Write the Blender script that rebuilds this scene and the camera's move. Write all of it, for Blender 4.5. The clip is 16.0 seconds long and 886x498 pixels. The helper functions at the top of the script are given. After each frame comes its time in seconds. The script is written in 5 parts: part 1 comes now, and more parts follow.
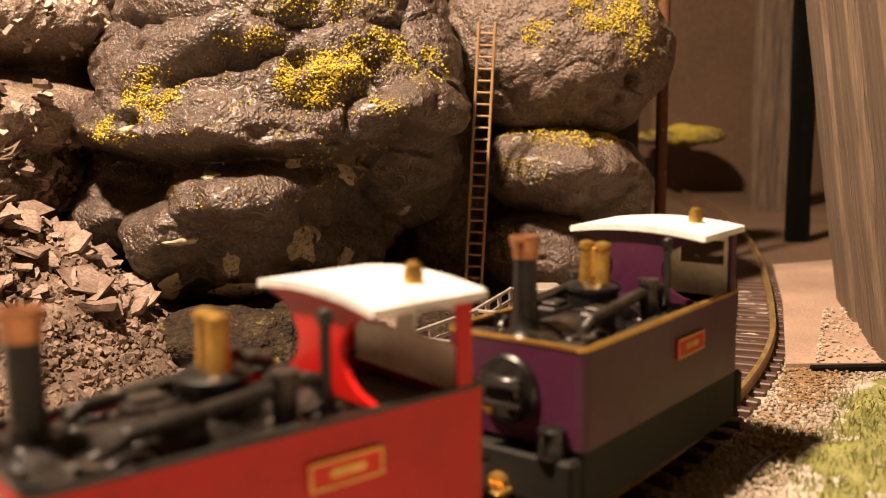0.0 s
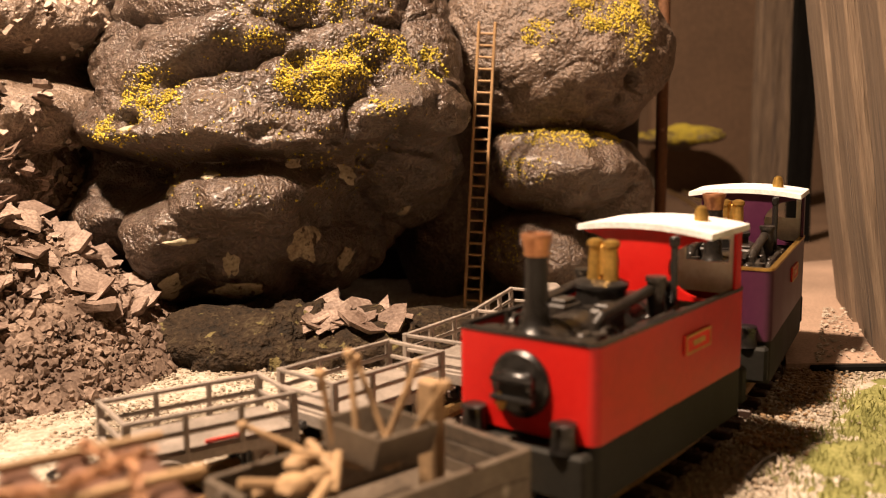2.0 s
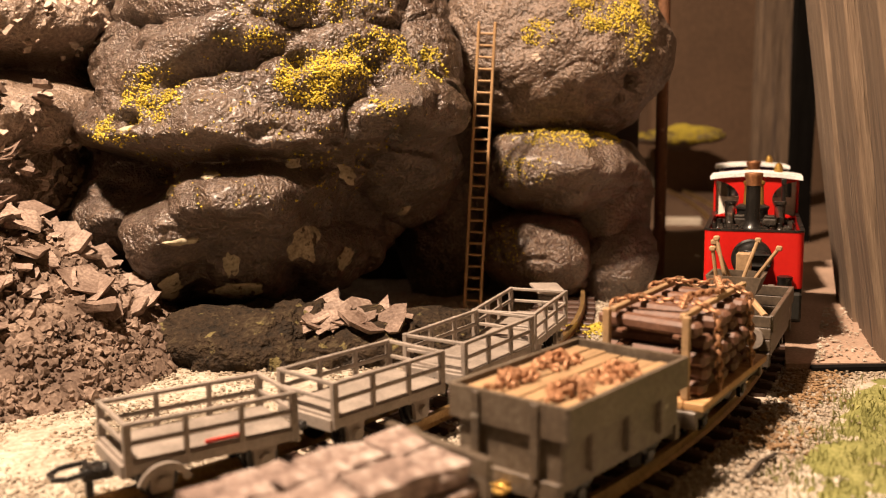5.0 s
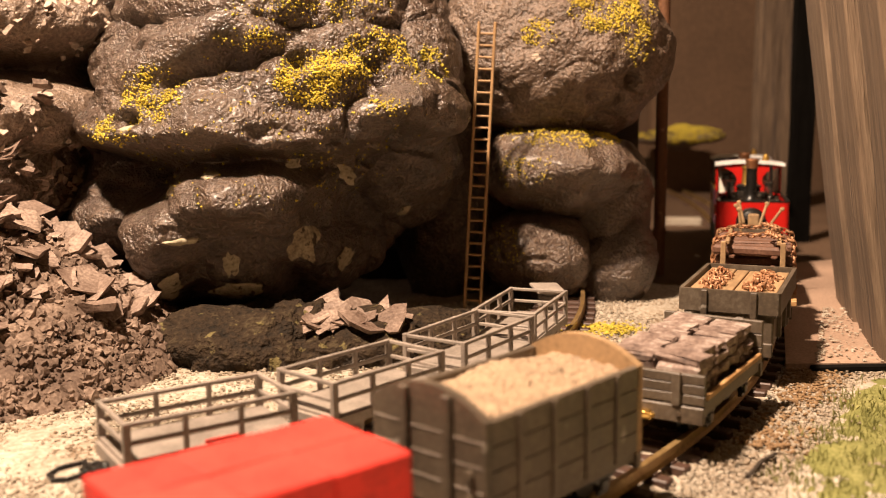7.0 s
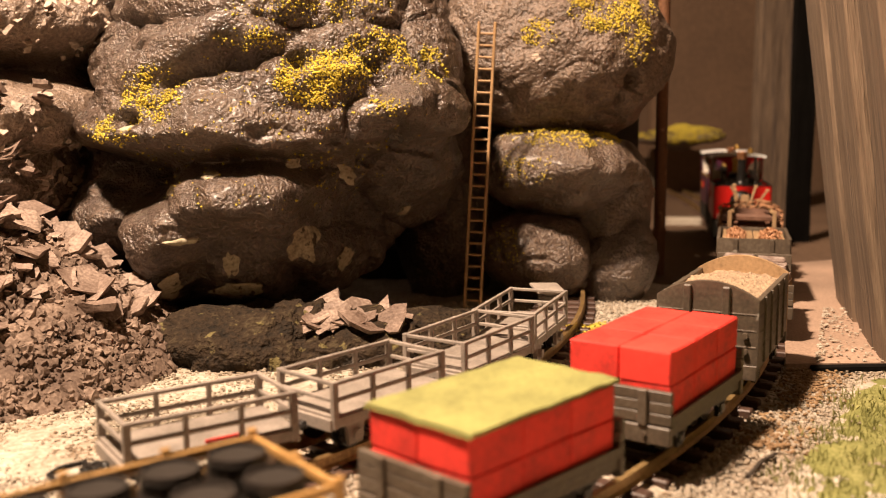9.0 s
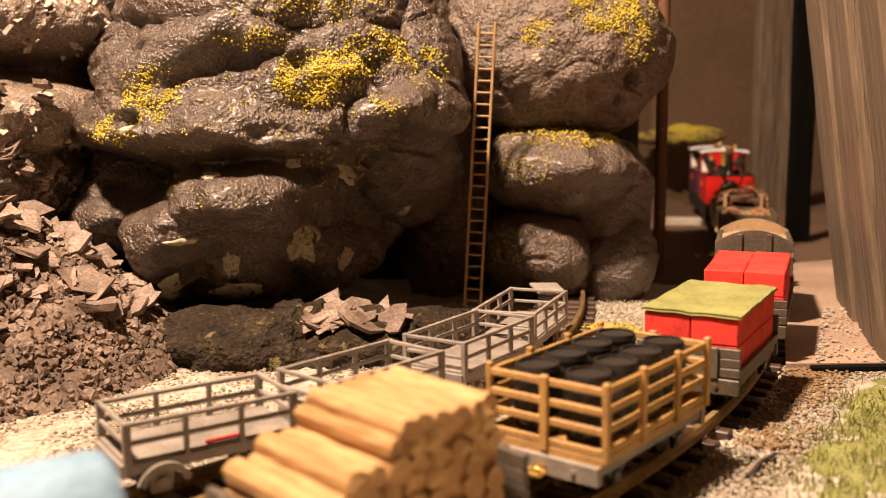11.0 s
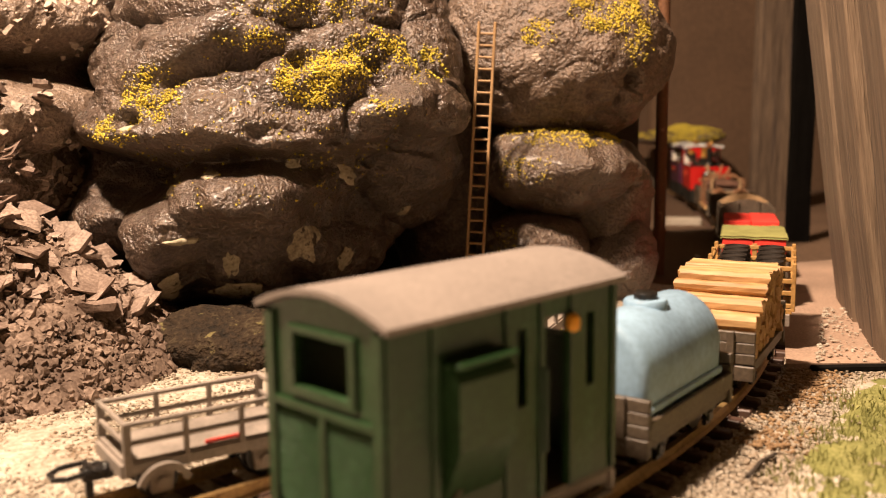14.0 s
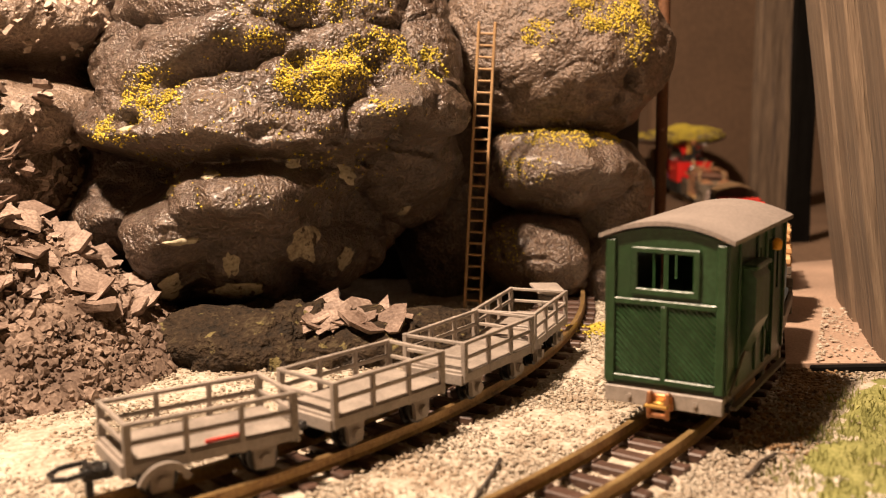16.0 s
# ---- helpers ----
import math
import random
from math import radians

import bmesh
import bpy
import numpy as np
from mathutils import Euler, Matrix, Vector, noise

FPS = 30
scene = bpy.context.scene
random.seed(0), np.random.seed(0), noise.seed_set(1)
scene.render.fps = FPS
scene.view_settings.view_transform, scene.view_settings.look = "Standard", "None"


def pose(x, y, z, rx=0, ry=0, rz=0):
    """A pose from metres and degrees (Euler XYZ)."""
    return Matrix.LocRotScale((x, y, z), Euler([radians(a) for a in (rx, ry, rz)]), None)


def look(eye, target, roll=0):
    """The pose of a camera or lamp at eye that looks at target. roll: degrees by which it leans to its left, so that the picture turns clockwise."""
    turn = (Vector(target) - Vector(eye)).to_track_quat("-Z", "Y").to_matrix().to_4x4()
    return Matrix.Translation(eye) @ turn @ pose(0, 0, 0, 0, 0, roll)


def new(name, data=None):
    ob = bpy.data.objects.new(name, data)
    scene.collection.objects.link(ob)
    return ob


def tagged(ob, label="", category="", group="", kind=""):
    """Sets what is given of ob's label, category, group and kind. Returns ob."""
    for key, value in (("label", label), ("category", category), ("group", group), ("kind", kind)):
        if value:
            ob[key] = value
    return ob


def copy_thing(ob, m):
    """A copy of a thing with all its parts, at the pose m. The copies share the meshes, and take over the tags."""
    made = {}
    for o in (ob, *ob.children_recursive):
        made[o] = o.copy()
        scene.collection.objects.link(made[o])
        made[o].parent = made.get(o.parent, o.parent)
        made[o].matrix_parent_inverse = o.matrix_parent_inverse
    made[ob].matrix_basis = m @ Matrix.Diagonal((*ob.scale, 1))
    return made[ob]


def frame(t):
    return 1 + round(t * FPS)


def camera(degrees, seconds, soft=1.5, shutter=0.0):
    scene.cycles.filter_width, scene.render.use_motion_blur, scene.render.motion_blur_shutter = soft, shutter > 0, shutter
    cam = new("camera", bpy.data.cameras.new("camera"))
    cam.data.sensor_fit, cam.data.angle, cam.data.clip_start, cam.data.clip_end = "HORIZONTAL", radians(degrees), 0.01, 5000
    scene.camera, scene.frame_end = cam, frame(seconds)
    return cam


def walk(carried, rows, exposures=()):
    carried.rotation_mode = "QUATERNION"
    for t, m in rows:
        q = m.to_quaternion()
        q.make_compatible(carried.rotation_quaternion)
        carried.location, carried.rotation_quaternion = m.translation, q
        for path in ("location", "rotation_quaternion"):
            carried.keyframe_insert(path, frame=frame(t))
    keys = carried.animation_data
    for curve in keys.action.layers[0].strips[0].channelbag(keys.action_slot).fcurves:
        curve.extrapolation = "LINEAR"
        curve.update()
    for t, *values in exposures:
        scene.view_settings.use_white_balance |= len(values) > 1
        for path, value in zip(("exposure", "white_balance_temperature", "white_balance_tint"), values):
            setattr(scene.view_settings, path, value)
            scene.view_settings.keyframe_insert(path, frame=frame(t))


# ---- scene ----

cam = camera(48.43, 16.0, soft=1.1, shutter=0.3)
cam.data.dof.use_dof, cam.data.dof.focus_distance, cam.data.dof.aperture_fstop = True, 0.205, 26.0
RAIL_TOP = 0.0035           # height of the rail heads over the ballast
EYE = (0.0, 0.0, 0.05234 + RAIL_TOP)
LOOK = (0.0, math.cos(radians(8.58)), EYE[2] - math.sin(radians(8.58)))
walk(cam, [(0.0, look(EYE, LOOK, -0.72)), (16.0, look(EYE, LOOK, -0.72))],
     exposures=[(0.0, 0.0), (16.0, 0.0)])

# ---------------------------------------------------------------- light
world = bpy.data.worlds.new("room_light")
scene.world = world
world.use_nodes = True
bg = world.node_tree.nodes["Background"]
bg.inputs[0].default_value = (1.0, 0.52, 0.19, 1)
bg.inputs[1].default_value = 0.075


def lamp(name, spot, aim, size, power, colour):
    d = bpy.data.lights.new(name, "AREA")
    d.shape, d.size, d.energy, d.color = "DISK", size, power, colour
    ob = new(name, d)
    ob.matrix_world = look(spot, aim)
    return ob


# warm lamp of the room, hanging over the layout
lamp("room_lamp", (-0.145, 0.08, 0.44), (-0.01, 0.23, 0.05), 0.035, 7.3, (1.0, 0.73, 0.525))

# ---------------------------------------------------------------- materials


def mat(name, base, rough=0.6, metal=0.0, dark=None, light=None, scale=400.0, fine=2500.0, amount=0.5, bump=0.3,
        depth=0.0002, wear=None, wear_at=0.62, stretch=(1, 1, 1), coat=0.0, spec=0.5):
    """A painted or natural surface: two scales of colour change, relief, and worn spots."""
    m = bpy.data.materials.new(name)
    m.use_nodes = True
    nt = m.node_tree
    nd, ln = nt.nodes, nt.links
    b = nd["Principled BSDF"]
    co = nd.new("ShaderNodeTexCoord")
    mp = nd.new("ShaderNodeMapping")
    mp.inputs["Scale"].default_value = stretch
    ln.new(co.outputs["Object"], mp.inputs[0])
    n1 = nd.new("ShaderNodeTexNoise")
    n1.inputs["Scale"].default_value, n1.inputs["Detail"].default_value = scale, 4
    n2 = nd.new("ShaderNodeTexNoise")
    n2.inputs["Scale"].default_value, n2.inputs["Detail"].default_value = fine, 3
    ln.new(mp.outputs[0], n1.inputs[0])
    ln.new(mp.outputs[0], n2.inputs[0])
    dark = dark or tuple(c * 0.62 for c in base)
    light = light or tuple(min(1, c * 1.35) for c in base)
    r1 = nd.new("ShaderNodeValToRGB")
    r1.color_ramp.elements[0].position, r1.color_ramp.elements[1].position = 0.3, 0.72
    r1.color_ramp.elements[0].color, r1.color_ramp.elements[1].color = (*dark, 1), (*light, 1)
    e = r1.color_ramp.elements.new(0.5)
    e.color = (*base, 1)
    mx = nd.new("ShaderNodeMath")
    mx.operation = "MULTIPLY_ADD"
    ln.new(n2.outputs[0], mx.inputs[0])
    mx.inputs[1].default_value = amount
    md = nd.new("ShaderNodeMath")
    md.operation = "MULTIPLY"
    md.inputs[1].default_value = 1 - amount
    ln.new(n1.outputs[0], md.inputs[0])
    ln.new(md.outputs[0], mx.inputs[2])
    inf = nd.new("ShaderNodeObjectInfo")
    sh = nd.new("ShaderNodeMath")
    sh.operation = "MULTIPLY_ADD"
    ln.new(inf.outputs["Random"], sh.inputs[0])
    sh.inputs[1].default_value = 0.12
    ln.new(mx.outputs[0], sh.inputs[2])
    sb = nd.new("ShaderNodeMath")
    sb.operation = "SUBTRACT"
    ln.new(sh.outputs[0], sb.inputs[0])
    sb.inputs[1].default_value = 0.06
    ln.new(sb.outputs[0], r1.inputs[0])
    col = r1.outputs[0]
    if wear:
        n3 = nd.new("ShaderNodeTexNoise")
        n3.inputs["Scale"].default_value, n3.inputs["Detail"].default_value = scale * 1.7, 8
        ln.new(mp.outputs[0], n3.inputs[0])
        rw = nd.new("ShaderNodeValToRGB")
        rw.color_ramp.elements[0].position, rw.color_ramp.elements[1].position = wear_at, wear_at + 0.05
        ln.new(n3.outputs[0], rw.inputs[0])
        mi = nd.new("ShaderNodeMix")
        mi.data_type = "RGBA"
        ln.new(rw.outputs[0], mi.inputs[0])
        ln.new(col, mi.inputs[6])
        mi.inputs[7].default_value = (*wear, 1)
        col = mi.outputs[2]
    ln.new(col, b.inputs["Base Color"])
    rr = nd.new("ShaderNodeMapRange")
    rr.inputs[3].default_value, rr.inputs[4].default_value = max(0.05, rough - 0.15), min(1, rough + 0.15)
    ln.new(n1.outputs[0], rr.inputs[0])
    ln.new(rr.outputs[0], b.inputs["Roughness"])
    b.inputs["Metallic"].default_value = metal
    b.inputs["Coat Weight"].default_value, b.inputs["Coat Roughness"].default_value = coat, 0.28
    b.inputs["Specular IOR Level"].default_value = spec
    bp = nd.new("ShaderNodeBump")
    bp.inputs["Strength"].default_value, bp.inputs["Distance"].default_value = bump, depth
    ln.new(mx.outputs[0], bp.inputs["Height"])
    ln.new(bp.outputs[0], b.inputs["Normal"])
    return m


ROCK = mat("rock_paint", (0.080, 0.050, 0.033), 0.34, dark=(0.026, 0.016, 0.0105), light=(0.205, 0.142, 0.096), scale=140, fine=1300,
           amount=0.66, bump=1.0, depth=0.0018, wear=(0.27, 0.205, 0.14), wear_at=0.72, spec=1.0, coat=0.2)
# paler rock: dust on the edge rock, painted-in light on the upper boulder
DUSTY_LIT_ROCK = mat("dusty_lit_rock_paint", (0.175, 0.12, 0.085), 0.42, dark=(0.05, 0.032, 0.021), light=(0.36, 0.27, 0.20), scale=110, fine=1200,
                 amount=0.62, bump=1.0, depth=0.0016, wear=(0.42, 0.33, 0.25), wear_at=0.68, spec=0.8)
BARK = mat("bark", (0.195, 0.136, 0.104), 0.7, dark=(0.085, 0.05, 0.034), light=(0.42, 0.32, 0.255), scale=160, fine=1500, bump=0.8, depth=0.0005)
BARK_DUST = mat("bark_dust", (0.145, 0.098, 0.071), 0.85, dark=(0.07, 0.04, 0.027), light=(0.36, 0.265, 0.205), scale=110, fine=1300, bump=0.8, depth=0.0005)
EARTH = mat("earth", (0.042, 0.030, 0.021), 0.9, scale=120, fine=1600, bump=0.9, depth=0.0008)
GRAVEL = mat("gravel", (0.395, 0.343, 0.272), 0.9, dark=(0.27, 0.195, 0.125), light=(0.66, 0.60, 0.50), scale=60, fine=900, amount=0.6, bump=1.0,
             depth=0.0008)
BOARD = mat("brown_board", (0.40, 0.275, 0.20), 0.8, scale=40, fine=1500, bump=0.3)
BACK = mat("back_board", (0.135, 0.08, 0.046), 0.85, scale=14, fine=600, bump=0.5, depth=0.002)
MOSS = mat("yellow_moss", (0.58, 0.46, 0.055), 0.95, dark=(0.26, 0.22, 0.03), light=(0.72, 0.58, 0.10), scale=300, fine=1800, bump=0.6)
GRASS = mat("grass_flock", (0.21, 0.21, 0.06), 0.95, dark=(0.11, 0.115, 0.028), light=(0.36, 0.34, 0.13), scale=120, fine=1500, bump=0.6)
TIMBER = mat("old_timber", (0.155, 0.106, 0.068), 0.85, dark=(0.055, 0.036, 0.024), light=(0.25, 0.18, 0.12), scale=230, fine=1300, amount=0.5,
             stretch=(1, 1, 0.06), bump=1.0, depth=0.0016, wear=(0.06, 0.042, 0.034), wear_at=0.63)
SLEEPER = mat("brown_sleeper", (0.078, 0.042, 0.029), 0.55, scale=200, fine=1800)
LEDGE = mat("dark_mossy_bank", (0.036, 0.023, 0.013), 0.85, spec=0.2, dark=(0.012, 0.009, 0.006), light=(0.10, 0.078, 0.044), scale=180, fine=900, amount=0.5,
            bump=1.0, depth=0.003, wear=(0.16, 0.13, 0.055), wear_at=0.62)
PALE_BARK = mat("pale_bark", (0.46, 0.36, 0.285), 0.75, dark=(0.22, 0.15, 0.11), light=(0.64, 0.53, 0.44), scale=160, fine=1500, bump=0.8, depth=0.0005)
RAIL = mat("rusty_rail", (0.36, 0.235, 0.095), 0.42, 0.6, dark=(0.20, 0.115, 0.05), light=(0.54, 0.38, 0.18), scale=200, fine=1500)
RUST = mat("rusty_steel", (0.16, 0.07, 0.03), 0.7, 0.2, scale=150, fine=1200, wear=(0.30, 0.16, 0.08))
LADDER = mat("ladder_brown", (0.33, 0.20, 0.09), 0.6, scale=200, fine=1800)
STONE_GREY = mat("grey_paint", (0.285, 0.243, 0.207), 0.55, scale=200, fine=1800, amount=0.4, bump=0.2)
GREY = mat("wagon_grey", (0.105, 0.079, 0.055), 0.5, spec=0.5, dark=(0.055, 0.043, 0.032), light=(0.17, 0.14, 0.105), scale=180, fine=1500, bump=0.35, wear=(0.30, 0.27, 0.23), wear_at=0.7)
BLACK = mat("black_paint", (0.010, 0.009, 0.008), 0.3, scale=250, fine=1800, bump=0.35, light=(0.024, 0.021, 0.019))
# near-black colour that stands in for deep shade in narrow gaps
GAP_SHADE = mat("gap_shade", (0.008, 0.007, 0.006), 0.9, spec=0.05, scale=250, fine=1800, bump=0.35)
RED = mat("red_enamel", (0.52, 0.011, 0.008), 0.4, dark=(0.40, 0.008, 0.006), light=(0.60, 0.018, 0.012), scale=70, fine=900, amount=0.3, bump=0.3, coat=0.08, spec=0.3)
PURPLE = mat("purple_enamel", (0.062, 0.013, 0.038), 0.4, dark=(0.045, 0.009, 0.027), light=(0.085, 0.02, 0.05), scale=70, fine=900, amount=0.3, bump=0.3, coat=0.08, spec=0.3)
SKIRT = mat("dark_grey_skirt", (0.014, 0.013, 0.010), 0.7, spec=0.25, scale=100, fine=1200)
CREAM = mat("cream_paint", (0.84, 0.79, 0.68), 0.5, scale=120, fine=1200, amount=0.3, bump=0.15)
WHITE = mat("white_paint", (0.90, 0.89, 0.87), 0.45, scale=120, fine=1200, amount=0.3, bump=0.2)
BRASS = mat("brass", (0.62, 0.38, 0.10), 0.35, 0.85, scale=200, fine=1500, bump=0.2)
COPPER = mat("copper", (0.50, 0.24, 0.12), 0.4, 0.8, scale=200, fine=1500, bump=0.2)
WOOD = mat("light_wood", (0.49, 0.285, 0.12), 0.6, dark=(0.30, 0.15, 0.05), light=(0.70, 0.47, 0.22), scale=150, fine=1300, stretch=(1, 0.15, 1), bump=0.4)
PLANK = mat("bare_plank", (0.37, 0.24, 0.125), 0.7, scale=150, fine=1300, stretch=(0.15, 1, 1), bump=0.4)
BROWN = mat("brown_stick", (0.14, 0.066, 0.04), 0.6, light=(0.26, 0.14, 0.09), scale=220, fine=1500, bump=0.4)
CHAIN = mat("rusty_chain", (0.40, 0.21, 0.11), 0.55, 0.4, scale=400, fine=2000)
SAND = mat("sand_load", (0.38, 0.275, 0.18), 0.95, scale=250, fine=1800, amount=0.65, bump=1.0, depth=0.0006)
REDBOX = mat("red_crate", (0.78, 0.045, 0.03), 0.75, scale=150, fine=1300, amount=0.4, bump=0.35)
TARP = mat("olive_tarpaulin", (0.27, 0.265, 0.085), 0.8, scale=150, fine=1300, amount=0.4, bump=0.3)
IRON = mat("sooty_iron", (0.020, 0.016, 0.013), 0.33, dark=(0.008, 0.007, 0.006), light=(0.07, 0.058, 0.046), scale=260, fine=1800, bump=0.5, wear=(0.20, 0.17, 0.13), wear_at=0.66)
BARREL = mat("black_barrel", (0.028, 0.022, 0.018), 0.5, scale=200, fine=1400, wear=(0.14, 0.12, 0.10), wear_at=0.68)
SLAT = mat("varnished_slat", (0.46, 0.26, 0.085), 0.5, scale=200, fine=1500, bump=0.3)
BLUE = mat("light_blue_paint", (0.29, 0.45, 0.61), 0.45, scale=80, fine=1000, amount=0.3, bump=0.2)
GREEN = mat("dark_green_paint", (0.016, 0.043, 0.014), 0.34, dark=(0.012, 0.034, 0.012), light=(0.035, 0.085, 0.036), scale=120, fine=1200, bump=0.6, depth=0.0003, wear=(0.11, 0.19, 0.10), wear_at=0.73, spec=0.45)
ROOF = mat("roof_felt", (0.215, 0.18, 0.157), 0.8, scale=60, fine=1500, amount=0.5, bump=0.4)
LAMP = mat("orange_lamp", (0.85, 0.36, 0.03), 0.4, scale=200, fine=1500)

# ---------------------------------------------------------------- mesh tools (millimetres)
MM = 0.001


def box(bm, x0, x1, y0, y1, z0, z1, bevel=0.0, turn=None):
    r = bmesh.ops.create_cube(bm, size=1.0)
    vs = r["verts"]
    for v in vs:
        v.co = Vector(((x0 + x1) / 2 + v.co.x * (x1 - x0), (y0 + y1) / 2 + v.co.y * (y1 - y0), (z0 + z1) / 2 + v.co.z * (z1 - z0))) * MM
    if turn is not None:
        bmesh.ops.transform(bm, matrix=turn, verts=vs)
    if bevel:
        es = list({e for v in vs for e in v.link_edges})
        bmesh.ops.bevel(bm, geom=es, offset=bevel * MM, segments=1, affect="EDGES")
    return bm


def rod(bm, p, q, r, seg=10, r2=None):
    p, q = Vector(p) * MM, Vector(q) * MM
    d = q - p
    m = Matrix.Translation((p + q) / 2) @ d.to_track_quat("Z", "Y").to_matrix().to_4x4()
    bmesh.ops.create_cone(bm, cap_ends=True, segments=seg, radius1=r * MM, radius2=(r if r2 is None else r2) * MM, depth=d.length, matrix=m)
    return bm


def pipe(bm, pts, r, seg=8):
    for a, b in zip(pts, pts[1:]):
        rod(bm, a, b, r, seg)
        bmesh.ops.create_uvsphere(bm, u_segments=seg, v_segments=6, radius=r * MM, matrix=Matrix.Translation(Vector(b) * MM))
    return bm


def lathe(bm, prof, m=Matrix(), seg=20):
    """Turned body: (radius, height) pairs in mm round the z axis of m."""
    rings = []
    for r, z in prof:
        rings.append([bm.verts.new(m @ (Vector((r * math.cos(a), r * math.sin(a), z)) * MM)) for a in (2 * math.pi * k / seg for k in range(seg))])
    for a, b in zip(rings, rings[1:]):
        for k in range(seg):
            bm.faces.new((a[k], a[(k + 1) % seg], b[(k + 1) % seg], b[k]))
    bm.faces.new(rings[0][::-1])
    bm.faces.new(rings[-1])
    return bm


def slab(bm, outline, x0, x1, m=Matrix()):
    """A plate: a closed outline of (y, z) in mm, from x0 to x1."""
    a = [bm.verts.new(m @ (Vector((x0, y, z)) * MM)) for y, z in outline]
    b = [bm.verts.new(m @ (Vector((x1, y, z)) * MM)) for y, z in outline]
    n = len(a)
    for k in range(n):
        bm.faces.new((a[k], a[(k + 1) % n], b[(k + 1) % n], b[k]))
    bm.faces.new(a[::-1])
    bm.faces.new(b)
    bmesh.ops.recalc_face_normals(bm, faces=bm.faces[:])
    return bm


def link(name, bm, material, parent=None, label="", smooth=False):
    me = bpy.data.meshes.new(name)
    bm.to_mesh(me)
    bm.free()
    me.materials.append(material)
    if smooth:
        me.polygons.foreach_set("use_smooth", [True] * len(me.polygons))
        me.set_sharp_from_angle(angle=radians(38))
    ob = new(name, me)
    if parent is not None:
        ob.parent = parent
    if label:
        ob["label"] = label
    return ob


def part(name, bm, material, parent, label="", smooth=True):
    return link(name, bm, material, parent, label, smooth)


def mesh_of(name, verts, faces, material, smooth=True):
    me = bpy.data.meshes.new(name)
    me.from_pydata(verts.tolist() if hasattr(verts, "tolist") else verts, [], faces.tolist() if hasattr(faces, "tolist") else faces)
    me.materials.append(material)
    if smooth:
        me.polygons.foreach_set("use_smooth", [True] * len(me.polygons))
    return me


def B():
    return bmesh.new()


def lattice(ix, iy, iz, seed):
    h = (ix.astype(np.int64) * 374761393 + iy.astype(np.int64) * 668265263 + iz.astype(np.int64) * 2147483647 + seed * 974634777) & 0x7FFFFFFF
    h = ((h ^ (h >> 13)) * 1274126177) & 0x7FFFFFFF
    return ((h ^ (h >> 16)) & 0xFFFF) / 32767.5 - 1.0


def vnoise(p, seed=0):
    i = np.floor(p).astype(np.int64)
    f = p - i
    u = f * f * f * (f * (f * 6 - 15) + 10)
    out = 0
    for dx in (0, 1):
        for dy in (0, 1):
            for dz in (0, 1):
                w = (u[:, 0] if dx else 1 - u[:, 0]) * (u[:, 1] if dy else 1 - u[:, 1]) * (u[:, 2] if dz else 1 - u[:, 2])
                out = out + w * lattice(i[:, 0] + dx, i[:, 1] + dy, i[:, 2] + dz, seed)
    return out


def fbm(p, octaves, seed=0, gain=0.5):
    out, amp = 0, 1.0
    for k in range(octaves):
        out = out + amp * vnoise(p * 2.0 ** k, seed + k)
        amp *= gain
    return out


# ---------------------------------------------------------------- the track
ARC_C, ARC_R, BEND_S, FAR_K, GRADE = (-208.38, 323.28), 296.88, -92.15, 0.0005, -0.025


def main_line(s):
    """A point of the line's middle (mm), its heading, and the height of the rail heads."""
    a = min(s, BEND_S) / ARC_R
    x, y, th = ARC_C[0] + ARC_R * math.cos(a), ARC_C[1] + ARC_R * math.sin(a), a + math.pi / 2
    z = RAIL_TOP / MM
    if s > BEND_S:
        d = s - BEND_S
        x += (math.sin(th + FAR_K * d) - math.sin(th)) / FAR_K
        y += (math.cos(th) - math.cos(th + FAR_K * d)) / FAR_K
        th += FAR_K * d
        z += GRADE * d
    return x, y, z, th


SIDE_C, SIDE_R = (-182.99, 290.61), 217.6


def siding(s):
    a = s / SIDE_R
    return SIDE_C[0] + SIDE_R * math.cos(a), SIDE_C[1] + SIDE_R * math.sin(a), RAIL_TOP / MM, a + math.pi / 2


def ground_z(x, y):
    """Height of the ground in mm."""
    d = max(0.0, y - 238.0)
    return GRADE * d


